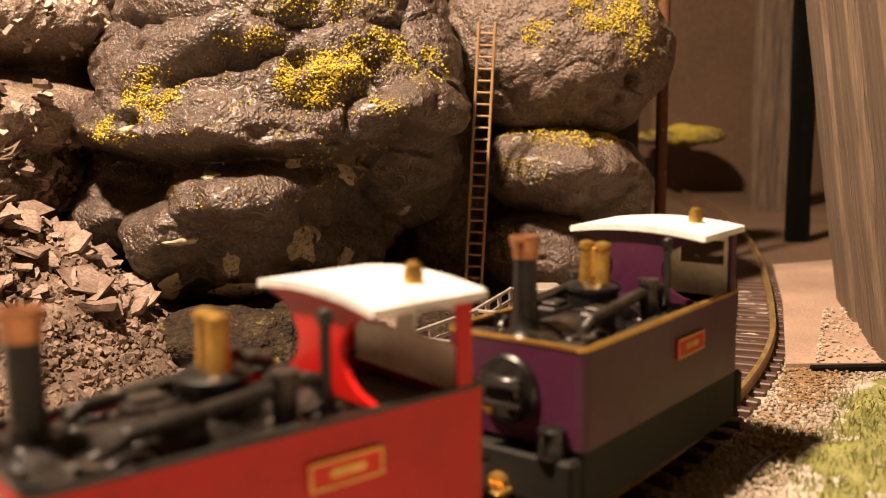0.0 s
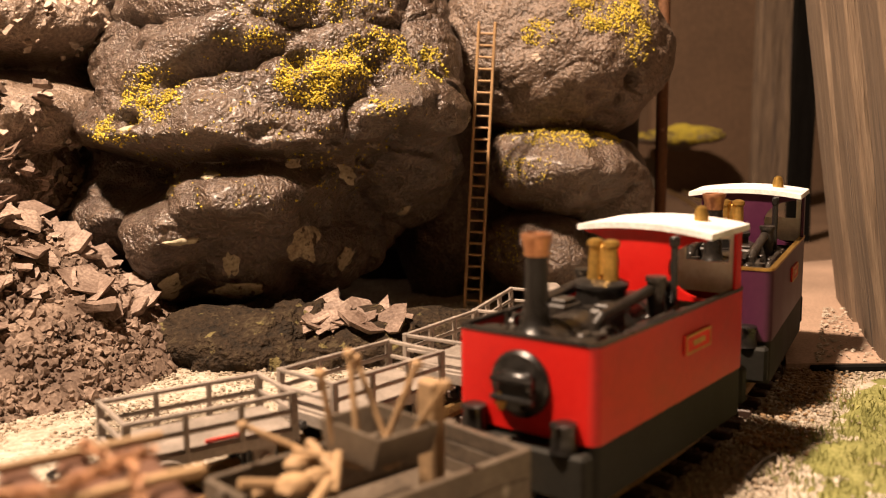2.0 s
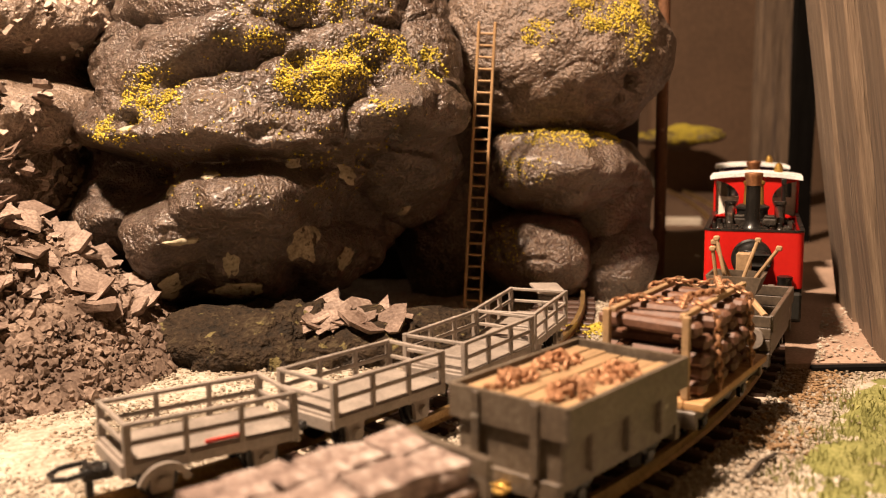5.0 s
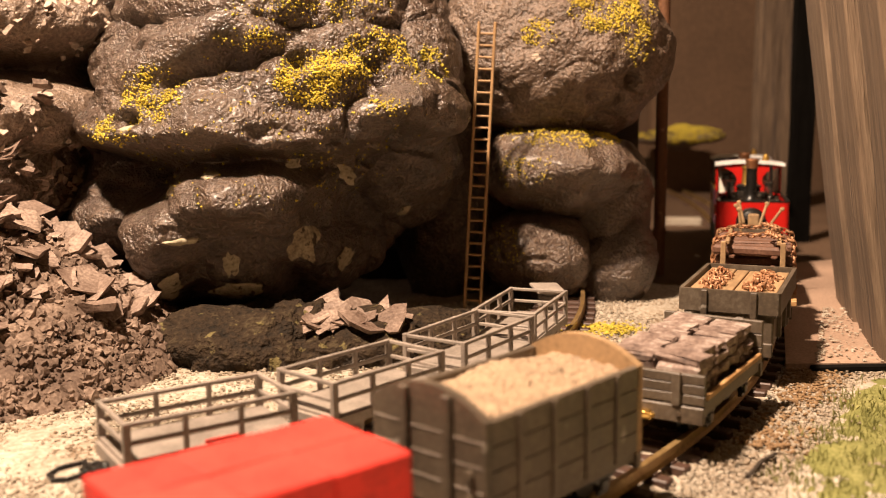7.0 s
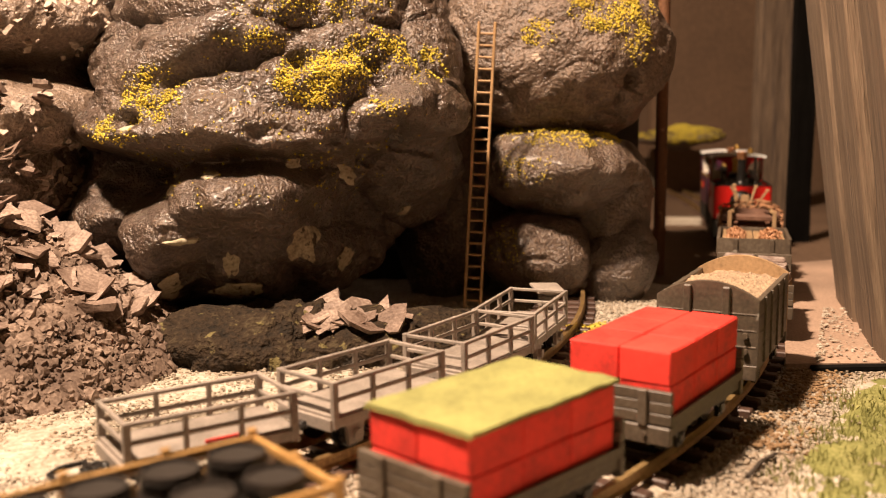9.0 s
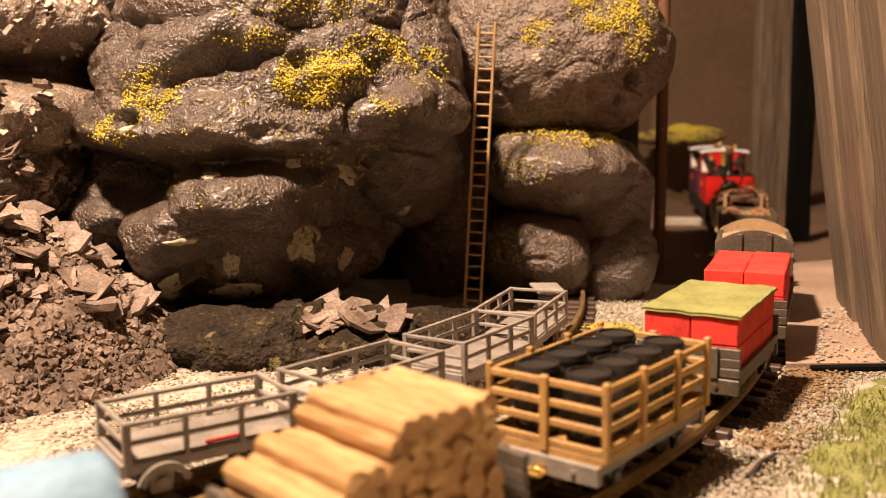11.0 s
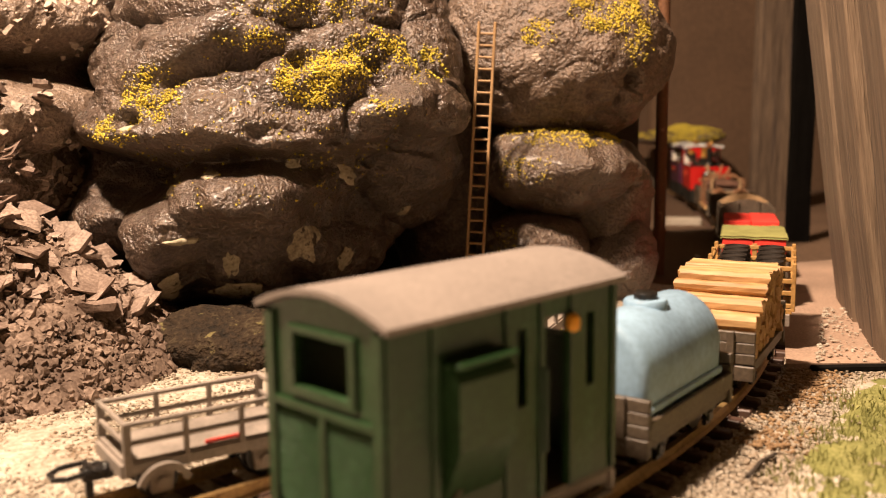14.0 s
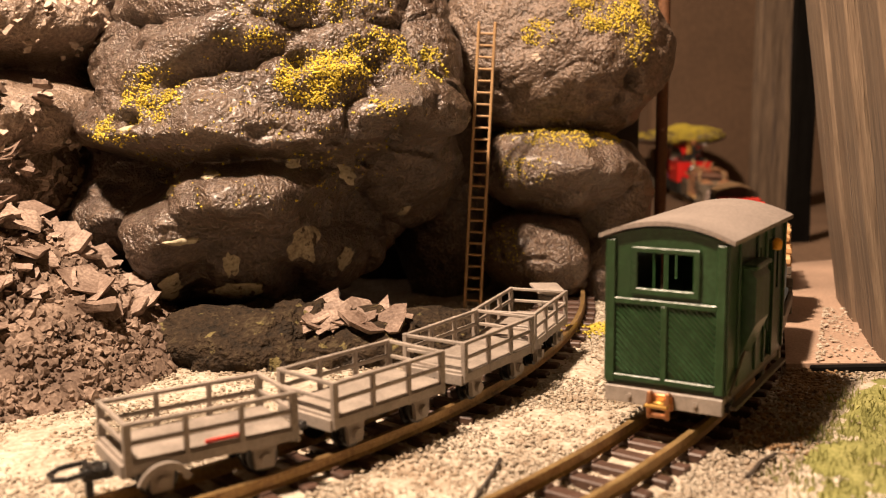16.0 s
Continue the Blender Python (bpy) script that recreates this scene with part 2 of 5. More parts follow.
def build_track(name, line, s0, s1, label, gauge=9.0):
    t = tagged(new(name), label, "railway track", kind="structure")
    for side in (1, -1):
        bm = B()
        prev = None
        prof = [(-0.75, -2.0), (0.75, -2.0), (0.3, -1.5), (0.25, -0.6), (0.5, -0.45), (0.5, 0), (-0.5, 0), (-0.5, -0.45), (-0.25, -0.6), (-0.3, -1.5)]
        s = s0
        while s <= s1:
            x, y, z, th = line(s)
            n = Vector((-math.sin(th), math.cos(th), 0))
            c = Vector((x, y, z)) + n * side * (gauge / 2 + 0.5)
            ring = [bm.verts.new((c + n * a + Vector((0, 0, b))) * MM) for a, b in prof]
            if prev:
                for k in range(len(ring)):
                    bm.faces.new((prev[k], ring[k], ring[(k + 1) % len(ring)], prev[(k + 1) % len(ring)]))
            else:
                bm.faces.new(ring)
            prev = ring
            s += 4.0
        bm.faces.new(prev[::-1])
        bmesh.ops.recalc_face_normals(bm, faces=bm.faces[:])
        part("rail", bm, RAIL, t, smooth=False)
    bm = B()
    box(bm, -1.25, 1.25, -8.4, 8.4, -1.6, 0.0, 0.25)
    for sy in (1, -1):
        box(bm, -0.9, 0.9, sy * 5 - 1.2, sy * 5 + 1.2, 0.0, 0.35, 0.1)
    first = part("sleeper", bm, SLEEPER, t, smooth=False)
    k, s = 0, s0 + 2
    rng = random.Random(4)
    while s < s1:
        x, y, z, th = line(s)
        ob = first if k == 0 else new("sleeper", first.data)
        ob.parent = t
        ob.matrix_basis = pose(x * MM, y * MM, (z - 2.3) * MM, 0, 0, math.degrees(th) + rng.uniform(-2, 2))
        s += 6.3 + rng.uniform(-0.3, 0.3)
        k += 1
    return t


build_track("main_track", main_line, -330.0, 470.0, "narrow-gauge model railway track with rusty rails and brown sleepers")
build_track("siding_track", siding, -330.0, 10.0, "curved model railway siding with rusty rails on brown sleepers")

# ---------------------------------------------------------------- the ground
def build_ground():
    xs = np.concatenate([np.linspace(-900, -170, 30), np.linspace(-165, 190, 240), np.linspace(195, 900, 30)])
    ys = np.concatenate([np.linspace(-500, 60, 20), np.linspace(62, 330, 200), np.linspace(335, 1200, 60)])
    X, Y = np.meshgrid(xs, ys)
    P = np.stack([X.ravel(), Y.ravel(), np.zeros(X.size)], 1)
    z = np.where(P[:, 1] > 238, GRADE * (P[:, 1] - 238), 0.0)
    z = z + 0.55 * fbm(P / 14.0, 3, 3) + 0.25 * fbm(P / 2.2, 2, 9)
    P[:, 2] = z
    nx, ny = len(xs), len(ys)
    a = (np.arange(ny - 1)[:, None] * nx + np.arange(nx - 1)[None, :]).ravel()
    F = np.stack([a, a + 1, a + nx + 1, a + nx], 1)
    ob = new("ground", mesh_of("ground", P * MM, F, GRAVEL))
    return tagged(ob, "pale stone-grit ballast ground of the model railway", "ground", kind="structure")


build_ground()


def far_earth():
    """Bare brown earth along the track in the cleft."""
    xs, ys = np.linspace(58, 330, 60), np.linspace(296, 832, 90)
    X, Y = np.meshgrid(xs, ys)
    P = np.stack([X.ravel(), Y.ravel(), np.zeros(X.size)], 1)
    P[:, 2] = GRADE * (P[:, 1] - 238) + 0.75 + 0.35 * fbm(P / 12.0, 3, 5)
    P[P[:, 1] < 300, 2] -= 2.5
    q = (np.arange(89)[:, None] * 60 + np.arange(59)[None, :]).ravel()
    ob = new("earth_strip", mesh_of("earth_strip", P * MM, np.stack([q, q + 1, q + 61, q + 60], 1), BACK))
    tagged(ob, "bare brown earth along the far track", "ground", kind="structure")


far_earth()


def scatter(name, n, place, sizes, material, seed, label, category, flat=0.75, shapes=5):
    """Many loose grains as one mesh: irregular little stones."""
    rng = np.random.RandomState(seed)
    ico = bmesh.new()
    bmesh.ops.create_icosphere(ico, subdivisions=1, radius=1.0)
    base = np.array([v.co[:] for v in ico.verts])
    fac = np.array([[v.index for v in f.verts] for f in ico.faces])
    ico.free()
    V, F = [], []
    off = 0
    kinds = [base * (1 + 0.35 * rng.uniform(-1, 1, (len(base), 1))) for _ in range(shapes)]
    for k in range(n):
        q = place(rng)
        if q is None:
            continue
        s = rng.uniform(*sizes)
        b = kinds[k % shapes] * np.array([1, rng.uniform(0.6, 1), flat * rng.uniform(0.6, 1)]) * s
        a = rng.uniform(0, 6.28)
        c, d = math.cos(a), math.sin(a)
        b = np.stack([b[:, 0] * c - b[:, 1] * d, b[:, 0] * d + b[:, 1] * c, b[:, 2]], 1) + np.array(q)
        V.append(b)
        F.append(fac + off)
        off += len(base)
    ob = new(name, mesh_of(name, np.concatenate(V) * MM, np.concatenate(F), material, smooth=False))
    return tagged(ob, label, category, kind="stuff")


def line_distance(line, lo, hi):
    t = np.array([line(v)[:2] for v in np.arange(lo, hi, 2.0)])
    return lambda x, y: float(np.sqrt(((t - (x, y)) ** 2).sum(1).min()))


MAIN_D, SIDE_D = line_distance(main_line, -330, 200), line_distance(siding, -330, 20)


def grit(rng):
    y = 84 + 190 * rng.uniform() ** 1.25
    x = rng.uniform(-0.56, 0.52) * y
    if x > 52 + (y - 140) * 0.62 and 120 < y < 187 and rng.uniform() < 0.93:
        return None
    z = ground_z(x, y) + rng.uniform(-0.1, 0.55)
    d = min(MAIN_D(x, y), SIDE_D(x, y))
    if d < 8.6:
        if rng.uniform() < 0.5:
            return None
        z -= 0.35
    elif d < 15:
        z += 0.5 * (15 - d) / 6.4 * rng.uniform()
    if x > 84 + (y - 196) * 0.25 and y > 196 and rng.uniform() < 0.92:
        return None
    return x, y, z


scatter("gravel", 84000, grit, (0.2, 0.5), GRAVEL, 2, "loose pale stone grit round the rails", "gravel")


# brown grains put the train's warm shadow into the ballast colour
def shadow_grit(rng):
    s, o = rng.uniform(-175, -40), rng.normal(13.5, 3.2)
    x, y, _, th = main_line(s)
    if o < 8.8 or rng.uniform() > 0.55 + 0.45 * math.sin(s * 0.13):
        return None
    x, y = x + o * math.sin(th), y - o * math.cos(th)
    return x, y, ground_z(x, y) + rng.uniform(0.2, 0.75)


SHADOW_GRIT = mat("shadow_grit", (0.27, 0.17, 0.085), 0.9, dark=(0.15, 0.085, 0.04), light=(0.42, 0.30, 0.17), scale=90, fine=900, amount=0.6, bump=1.0, depth=0.0006)
scatter("gravel", 5200, shadow_grit, (0.25, 0.6), SHADOW_GRIT, 22, "brown grit painting the train's warm shadow along the main track", "gravel")


def card_grit(rng):
    y = rng.uniform(196, 250)
    x = 76 + (y - 196) * 0.42 + 34 * rng.uniform() ** 2.2
    return x, y, 1.9 + ground_z(x, y)


scatter("gravel", 380, card_grit, (0.25, 0.6), GRAVEL, 12, "grit scattered on the brown card strip", "gravel", flat=0.5)


def build_grass():
    rng = np.random.RandomState(6)
    V, F, n = [], [], 0
    while n < 14000:
        y = rng.uniform(100, 189)
        x = rng.uniform(38, 130)
        edge = 52 + (y - 140) * 0.62 + 3.0 * math.sin(y * 0.35) + rng.normal() * 2.2
        if x < edge or (y > 184 - 0.05 * x and rng.uniform() < 0.8):
            continue
        h, a = rng.uniform(0.7, 2.3), rng.uniform(0, 6.28)
        dx, dy = 0.13 * math.cos(a), 0.13 * math.sin(a)
        lx, ly = rng.normal(0, 0.55, 2)
        V += [(x - dx, y - dy, 0.0), (x + dx, y + dy, 0.0), (x + lx * 0.5 + dx * 0.7, y + ly * 0.5 + dy * 0.7, h * 0.65), (x + lx, y + ly, h)]
        F += [(4 * n, 4 * n + 1, 4 * n + 2), (4 * n, 4 * n + 2, 4 * n + 3)]
        n += 1
    ob = new("grass", mesh_of("grass", np.array(V) * MM, F, GRASS, smooth=False))
    tagged(ob, "short yellow-green static grass beside the ballast", "grass", kind="stuff")
    xs, ys = np.linspace(40, 135, 70), np.linspace(98, 190, 70)
    X, Y = np.meshgrid(xs, ys)
    P = np.stack([X.ravel(), Y.ravel(), np.zeros(X.size)], 1)
    inside = P[:, 0] - (53.5 + (P[:, 1] - 140) * 0.62)
    P[:, 2] = np.clip(inside * 0.25, -1.5, 0.55) + 0.5 * fbm(P / 5.0, 3, 8)
    P[P[:, 1] > 188, 2] = -1.5
    q = (np.arange(69)[:, None] * 70 + np.arange(69)[None, :]).ravel()
    ob = new("turf", mesh_of("turf", P * MM, np.stack([q, q + 1, q + 71, q + 70], 1), GRASS))
    tagged(ob, "yellow-green turf patch beside the track", "grass", kind="structure")


build_grass()


def twig(pts, r, label):
    p = part("twig", pipe(B(), pts, r, 6), EARTH, None)
    tagged(p, label, "twig")


twig([(-2, 118, 0.9), (3, 127, 1.0), (7, 140, 0.9), (8.5, 146, 0.8)], 0.28, "thin dark twig lying on the pale ballast")
twig([(44, 137, 1.0), (48, 143, 1.1), (51, 146, 1.0)], 0.35, "short dark twig lying on the ballast")

# ---------------------------------------------------------------- rocks


def boulder(name, centre, lobes, label, seed, res=(420, 260), rough=1.0, soft=0.22, material=None, dents=(), forms=()):
    """A lump of cast foam: the blended hull of rounded lobes round one middle, with pits, and with hollows and swellings
    (x, z, half width, half height, turn, depth) on its front. Millimetres."""
    nu, nv = res
    u = np.linspace(0, 2 * math.pi, nu, endpoint=False)
    v = np.linspace(0.0, math.pi, nv)
    U, Vv = np.meshgrid(u, v)
    D = np.stack([np.sin(Vv) * np.cos(U), np.sin(Vv) * np.sin(U), np.cos(Vv)], -1).reshape(-1, 3)
    acc = np.zeros(len(D))
    k = soft * 22.0
    for (cx, cy, cz, rx, ry, rz) in lobes:
        c, r = np.array([cx, cy, cz], float), np.array([rx, ry, rz], float)
        d, o = D / r, -c / r
        A, Bq, C = (d * d).sum(1), (d * o).sum(1), (o * o).sum() - 1
        disc = Bq * Bq - A * C
        t = np.where(disc > 0, (-Bq + np.sqrt(np.maximum(disc, 0))) / A, 0.0)
        acc += np.exp(np.minimum(np.maximum(t, 0), 200) / k)
    rad = k * np.log(acc)
    W = D * rad[:, None] + np.array(centre)
    # slow swellings, sparse creases, small pits and grain
    f = fbm(W / 24.0 + 0.5 * fbm(W / 40.0, 2, seed + 31)[:, None], 2, seed)
    mid = fbm(W / 7.0 + 0.4 * fbm(W / 12.0, 2, seed + 3)[:, None], 3, seed + 17)
    crease = np.maximum(0, 1 - np.abs(fbm(W / 26.0, 2, seed + 19)) / 0.07) * np.maximum(0, vnoise(W / 18.0, seed + 5))
    pits = np.maximum(0, vnoise(W / 3.6, seed + 21) - 0.7)
    small = fbm(W / 1.8, 2, seed + 13)
    g = rough * (2.2 * f + 1.25 * mid - 2.4 * crease - 4.0 * pits + 0.16 * small)
    for (px, py, pz, r, a) in dents:
        dd = ((W - np.array([px, py, pz])) ** 2).sum(1)
        g = g + a * np.exp(-(dd / (r * r)) ** 1.6)
    front = 1 / (1 + np.exp((W[:, 1] - centre[1]) / 3.0))
    wob = 1.6 * np.stack([fbm(W / 8.0, 2, seed + 41), fbm(W / 8.0, 2, seed + 43)], 1)
    for (px, pz, rx, rz, turn, a) in forms:
        c, q = math.cos(radians(turn)), math.sin(radians(turn))
        dx, dz = W[:, 0] + wob[:, 0] - px, W[:, 2] + wob[:, 1] - pz
        e = ((dx * c + dz * q) / rx) ** 2 + ((dz * c - dx * q) / rz) ** 2
        g = g + a * front * np.exp(-e ** 1.3)
    P = W + D * g[:, None]
    i = np.arange(nv - 1)[:, None] * nu
    j = np.arange(nu)[None, :]
    F = np.stack([i + j, i + nu + j, i + nu + (j + 1) % nu, i + (j + 1) % nu], -1).reshape(-1, 4)
    ob = new(name, mesh_of(name, P * MM, F, material or ROCK))
    return tagged(ob, label, "rock", "rocks of the cliff"), P


HOLLOWS = [(-76, 37, 15, 7, 4, -14), (-50, 42.6, 17, 2.0, 2, -4.5), (-28, 41, 8, 2.6, -6, -4), (-47, 65.5, 15, 2.6, 20, -8), (-17, 31, 14, 10, 10, -8),
           (-57, 17, 3.0, 9, -12, -2), (-9, 46, 6, 3, -15, -5), (-81, 21, 6, 6, 0, -6), (-18, 43, 9, 2.4, -25, -3.5), (-36, 14, 2.5, 8, 15, -2.5),
           (-88, 57, 6, 3, 30, -4)]
SWELLS = [(-70, 48, 18, 3.4, 2, 4), (-38, 46.5, 14, 3.0, -4, 3.5), (-50, 36, 10, 4, 0, 3.5), (-35, 36, 7, 5, 0, 2.5), (-12, 54, 6, 4.5, -10, 6),
          (-28, 60, 13, 4.5, 5, 3.5), (-67, 60, 9, 5, 25, 3), (-67, 12, 6, 6, 0, 3), (-48, 12, 11, 6, 0, 1.5), (-52, 71, 14, 3, 15, 3), (-22, 72, 7, 3, -10, 3)]
BIG, BIG_P = boulder("boulder", (-46, 264, 42), [
    (0, 2, 0, 42, 36, 34), (0, -9, 9, 45, 38, 11), (2, -4, 22, 43, 36, 18), (4, 0, 37, 38, 34, 20), (-2, -17, -9, 27, 32, 13), (-2, -7, -21, 26, 31, 14),
    (-17, -13, -16, 16, 31, 13), (-34, 0, -12, 17, 29, 15), (33, 4, -2, 16, 27, 14), (38, -11, 11, 10, 24, 7), (38, 2, 23, 12, 25, 15)],
    "large dark brown painted boulder with a deep brow and yellow moss", 11, res=(760, 500), rough=1.0, soft=0.28, forms=HOLLOWS + SWELLS,
    dents=[(-31, 224, 67, 3.2, -7), (-16, 228, 74, 3.0, -7), (-7, 230, 61.5, 2.4, -5), (-60, 222, 62, 2.8, -6), (-70, 222, 52, 2.2, -4), (-62, 216, 36.5, 1.9, -1.6),
           (-51.5, 212, 40.5, 2.6, -1.8), (-34, 214, 42.5, 2.6, -1.8), (-44, 222, 71, 2, -3)])
# the paler rock here puts extra light into this boulder's colour
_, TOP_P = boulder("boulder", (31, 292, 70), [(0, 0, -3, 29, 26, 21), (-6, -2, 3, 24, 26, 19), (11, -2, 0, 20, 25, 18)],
                   "rounded dark brown painted boulder with yellow moss on top", 23, res=(400, 260), rough=0.7, soft=0.3, material=DUSTY_LIT_ROCK,
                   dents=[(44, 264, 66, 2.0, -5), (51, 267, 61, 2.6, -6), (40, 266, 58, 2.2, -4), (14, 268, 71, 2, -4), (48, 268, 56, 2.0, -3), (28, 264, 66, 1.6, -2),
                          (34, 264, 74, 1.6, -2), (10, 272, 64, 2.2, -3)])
_, LOW_P = boulder("boulder", (33, 284, 35), [(0, 0, 1, 21, 22, 11), (5, -4, 2, 15, 20, 8), (-9, -2, 3, 11, 17, 7), (15, 4, -14, 12, 16, 20)],
                   "low dark brown painted boulder topped with yellow moss", 37, res=(360, 220), rough=0.75, forms=[(38, 37, 10, 2.5, -10, 1.6), (30, 30, 9, 2, 10, -2)])
_, FOOT_P = boulder("boulder", (25, 278, 11), [(0, 0, 3, 14, 15, 10), (5, 2, -3, 11, 13, 10)], "small rounded dark brown boulder on the ground", 41,
                    res=(260, 170), rough=0.6)
boulder("boulder", (48, 282, 6), [(0, 0, 0, 11, 12, 12), (3, -2, 6, 7, 9, 9)], "small dark brown boulder at the foot of the cliff", 47, res=(220, 140), rough=0.7)
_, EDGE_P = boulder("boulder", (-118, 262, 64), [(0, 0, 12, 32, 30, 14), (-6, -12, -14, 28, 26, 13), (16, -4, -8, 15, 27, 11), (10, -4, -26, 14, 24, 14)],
        "dusty brown rock at the edge of the cliff with bark", 53, res=(360, 240), rough=1.0, material=DUSTY_LIT_ROCK, forms=[(-97, 65, 12, 5.5, -8, -15), (-92, 42, 4, 5, 0, -5)])
boulder("boulder", (-4, 302, 98), [(0, 0, 0, 24, 26, 20)], "dark brown rock above the cleft", 59, res=(220, 140), rough=0.7)
boulder("boulder", (-120, 292, 10), [(0, 0, 0, 60, 40, 34)], "dark rock behind the bark heap", 61, res=(220, 140), rough=0.8)
boulder("boulder", (-84, 284, 84), [(0, 0, 0, 30, 20, 30)], "dark brown rock between the boulders of the cliff", 73, res=(240, 150), rough=0.85)
boulder("boulder", (2, 300, 30), [(0, 0, 0, 18, 22, 40)], "dark rock deep in the cleft", 63, res=(200, 140), rough=0.8)
boulder("ledge", (-32, 218, 0), [(0, 0, 0, 30, 17, 7.5), (17, 0, 1, 20, 15, 7.5), (30, 6, 0, 18, 14, 8), (-18, 0, 1, 18, 16, 8)], "low dark mossy ledge under the large boulder", 67,
        res=(320, 180), rough=1.6, material=LEDGE)


def plaster(x, z, rx, rz, turn=0):
    """A bare spot where the paint is off and pale plaster shows."""
    d = ((BIG_P[:, 0] - x) ** 2 + (BIG_P[:, 2] - z) ** 2) + 1000.0 * (BIG_P[:, 1] > 262)
    near = BIG_P[np.argsort(d)[:60]]
    c = near.mean(0)
    n = np.linalg.svd(near - c)[2][2]
    n = n if n[1] < 0 else -n
    rng = np.random.RandomState(int(abs(x * 7 + z * 13)))
    bm = B()
    bmesh.ops.create_icosphere(bm, subdivisions=3, radius=1.0)
    ph = rng.uniform(0, 6, 3)
    for v in bm.verts:
        a = math.atan2(v.co.y, v.co.x)
        k = 1 + 0.22 * math.sin(2 * a + ph[0]) + 0.13 * math.sin(5 * a + ph[1]) + 0.08 * math.sin(9 * a + ph[2])
        v.co = Vector((v.co.x * rx * k, v.co.y * rz * k, v.co.z * 0.7)) * MM
    ob = part("plaster_patch", bm, PLASTER, BIG)
    ob.matrix_basis = Matrix.Translation(Vector(c) * MM) @ Vector(n).to_track_quat("Z", "Y").to_matrix().to_4x4() @ Matrix.Rotation(radians(turn), 4, "Z")


PLASTER = mat("bare_plaster", (0.44, 0.385, 0.26), 0.85, dark=(0.14, 0.105, 0.07), light=(0.58, 0.52, 0.38), scale=260, fine=1500, bump=0.8, depth=0.0004,
              wear=(0.07, 0.05, 0.035), wear_at=0.6)
for spot in ((-51, 40, 2.6, 1.6, 20), (-34, 42, 2.4, 1.3, 0), (-23, 39, 3.4, 2.4, -30), (-58, 25.5, 3.4, 1.0, 0), (-48, 12.5, 5.5, 3.6, 0), (-33, 24, 4.4, 6.0, 10),
             (-63, 14, 3.2, 4.4, 0), (-70, 50.5, 2.4, 2.0, 30), (-62, 36, 1.8, 1.8, 0), (-24, 18, 2.6, 2.8, 20), (-10, 28, 2.2, 1.8, 0), (-49, 19, 2.0, 3.4, 0)):
    plaster(*spot)


def cliff_back():
    bm = B()
    box(bm, -420, 64, 322, 340, -12, 128)
    w = part("cliff_back", bm, EARTH, None, smooth=False)
    tagged(w, "dark back wall behind the model cliff", "wall", kind="structure")


cliff_back()


# ---------------------------------------------------------------- bark chips, moss, grass
def flake(rng, s, thick=(0.05, 0.14)):
    """One broken, angular chip, as vertices and faces."""
    n = rng.randint(5, 9)
    ang = (np.arange(n) + rng.uniform(-0.45, 0.45, n)) * 2 * math.pi / n
    rr = rng.uniform(0.5, 1.05, n) * s
    th = rng.uniform(*thick) * s
    top = np.stack([rr * np.cos(ang), rr * np.sin(ang) * rng.uniform(0.45, 0.95), rng.uniform(-0.1, 0.1, n) * s + th], 1)
    bot = top * np.array([0.9, 0.9, 0.6]) + rng.uniform(-0.08, 0.08, (n, 3)) * s + np.array([0, 0, -2 * th])
    f = [list(range(n)), list(range(2 * n - 1, n - 1, -1))] + [[k, n + k, n + (k + 1) % n, (k + 1) % n] for k in range(n)]
    return np.concatenate([top, bot]), f


def turn3(rng, tilt):
    a, b, c = rng.uniform(0, 2 * math.pi), rng.uniform(-tilt, tilt), rng.uniform(-tilt, tilt)
    return np.array((Euler((b, c, a)).to_matrix()))


def heap(name, height_at, area, n, sizes, seed, label, tilt=0.6, parts=0, material=None, mound=True, slope=0.0, thick=(0.05, 0.14)):
    """A heap of bark chips on a mound; the largest chips are pieces of their own."""
    rng = np.random.RandomState(seed)
    top = tagged(new(name), label, "bark heap")
    xs, ys = np.linspace(area[0], area[1], 60), np.linspace(area[2], area[3], 50)
    X, Y = np.meshgrid(xs, ys)
    H = np.array([height_at(a, b) for a, b in zip(X.ravel(), Y.ravel())])
    P = np.stack([X.ravel(), Y.ravel(), H], 1)
    P[:, 2] += 1.3 * fbm(P / 5.0, 3, seed)
    q = (np.arange(49)[:, None] * 60 + np.arange(59)[None, :]).ravel()
    F = np.stack([q, q + 1, q + 61, q + 60], 1)
    if mound:
        new("mound", mesh_of("mound", P * MM, F, material or EARTH)).parent = top
    V, Fs, off = [], [], 0
    for k in range(n):
        x, y = rng.uniform(area[0], area[1]), rng.uniform(area[2], area[3])
        z = height_at(x, y)
        if z < 0.3:
            continue
        s = sizes[0] + (sizes[1] - sizes[0]) * rng.uniform() ** 2.5
        if k < parts:
            s = sizes[1] * rng.uniform(0.8, 1.25)
        v, f = flake(rng, s, thick)
        v = v @ turn3(rng, tilt).T @ np.array(Euler((slope, 0, 0)).to_matrix()).T + np.array([x, y, z + 0.25 * s])
        if k < parts:
            c = new("chip", mesh_of("chip", v * MM, f, material or BARK, smooth=False))
            c.parent = top
        else:
            V.append(v)
            Fs += [[i + off for i in g] for g in f]
            off += len(v)
    me = mesh_of("bark_litter", np.concatenate(V) * MM, Fs, material or BARK, smooth=False)
    c = tagged(new("bark_litter", me), kind="stuff")
    c.parent = top
    return top


def mound_a(x, y):
    d = math.hypot((x + 100) / 45.0, (y - 214) / 53.0)
    return max(-1.0, 36.0 * (1 - d) ** 0.9 if d < 1 else -1.0)


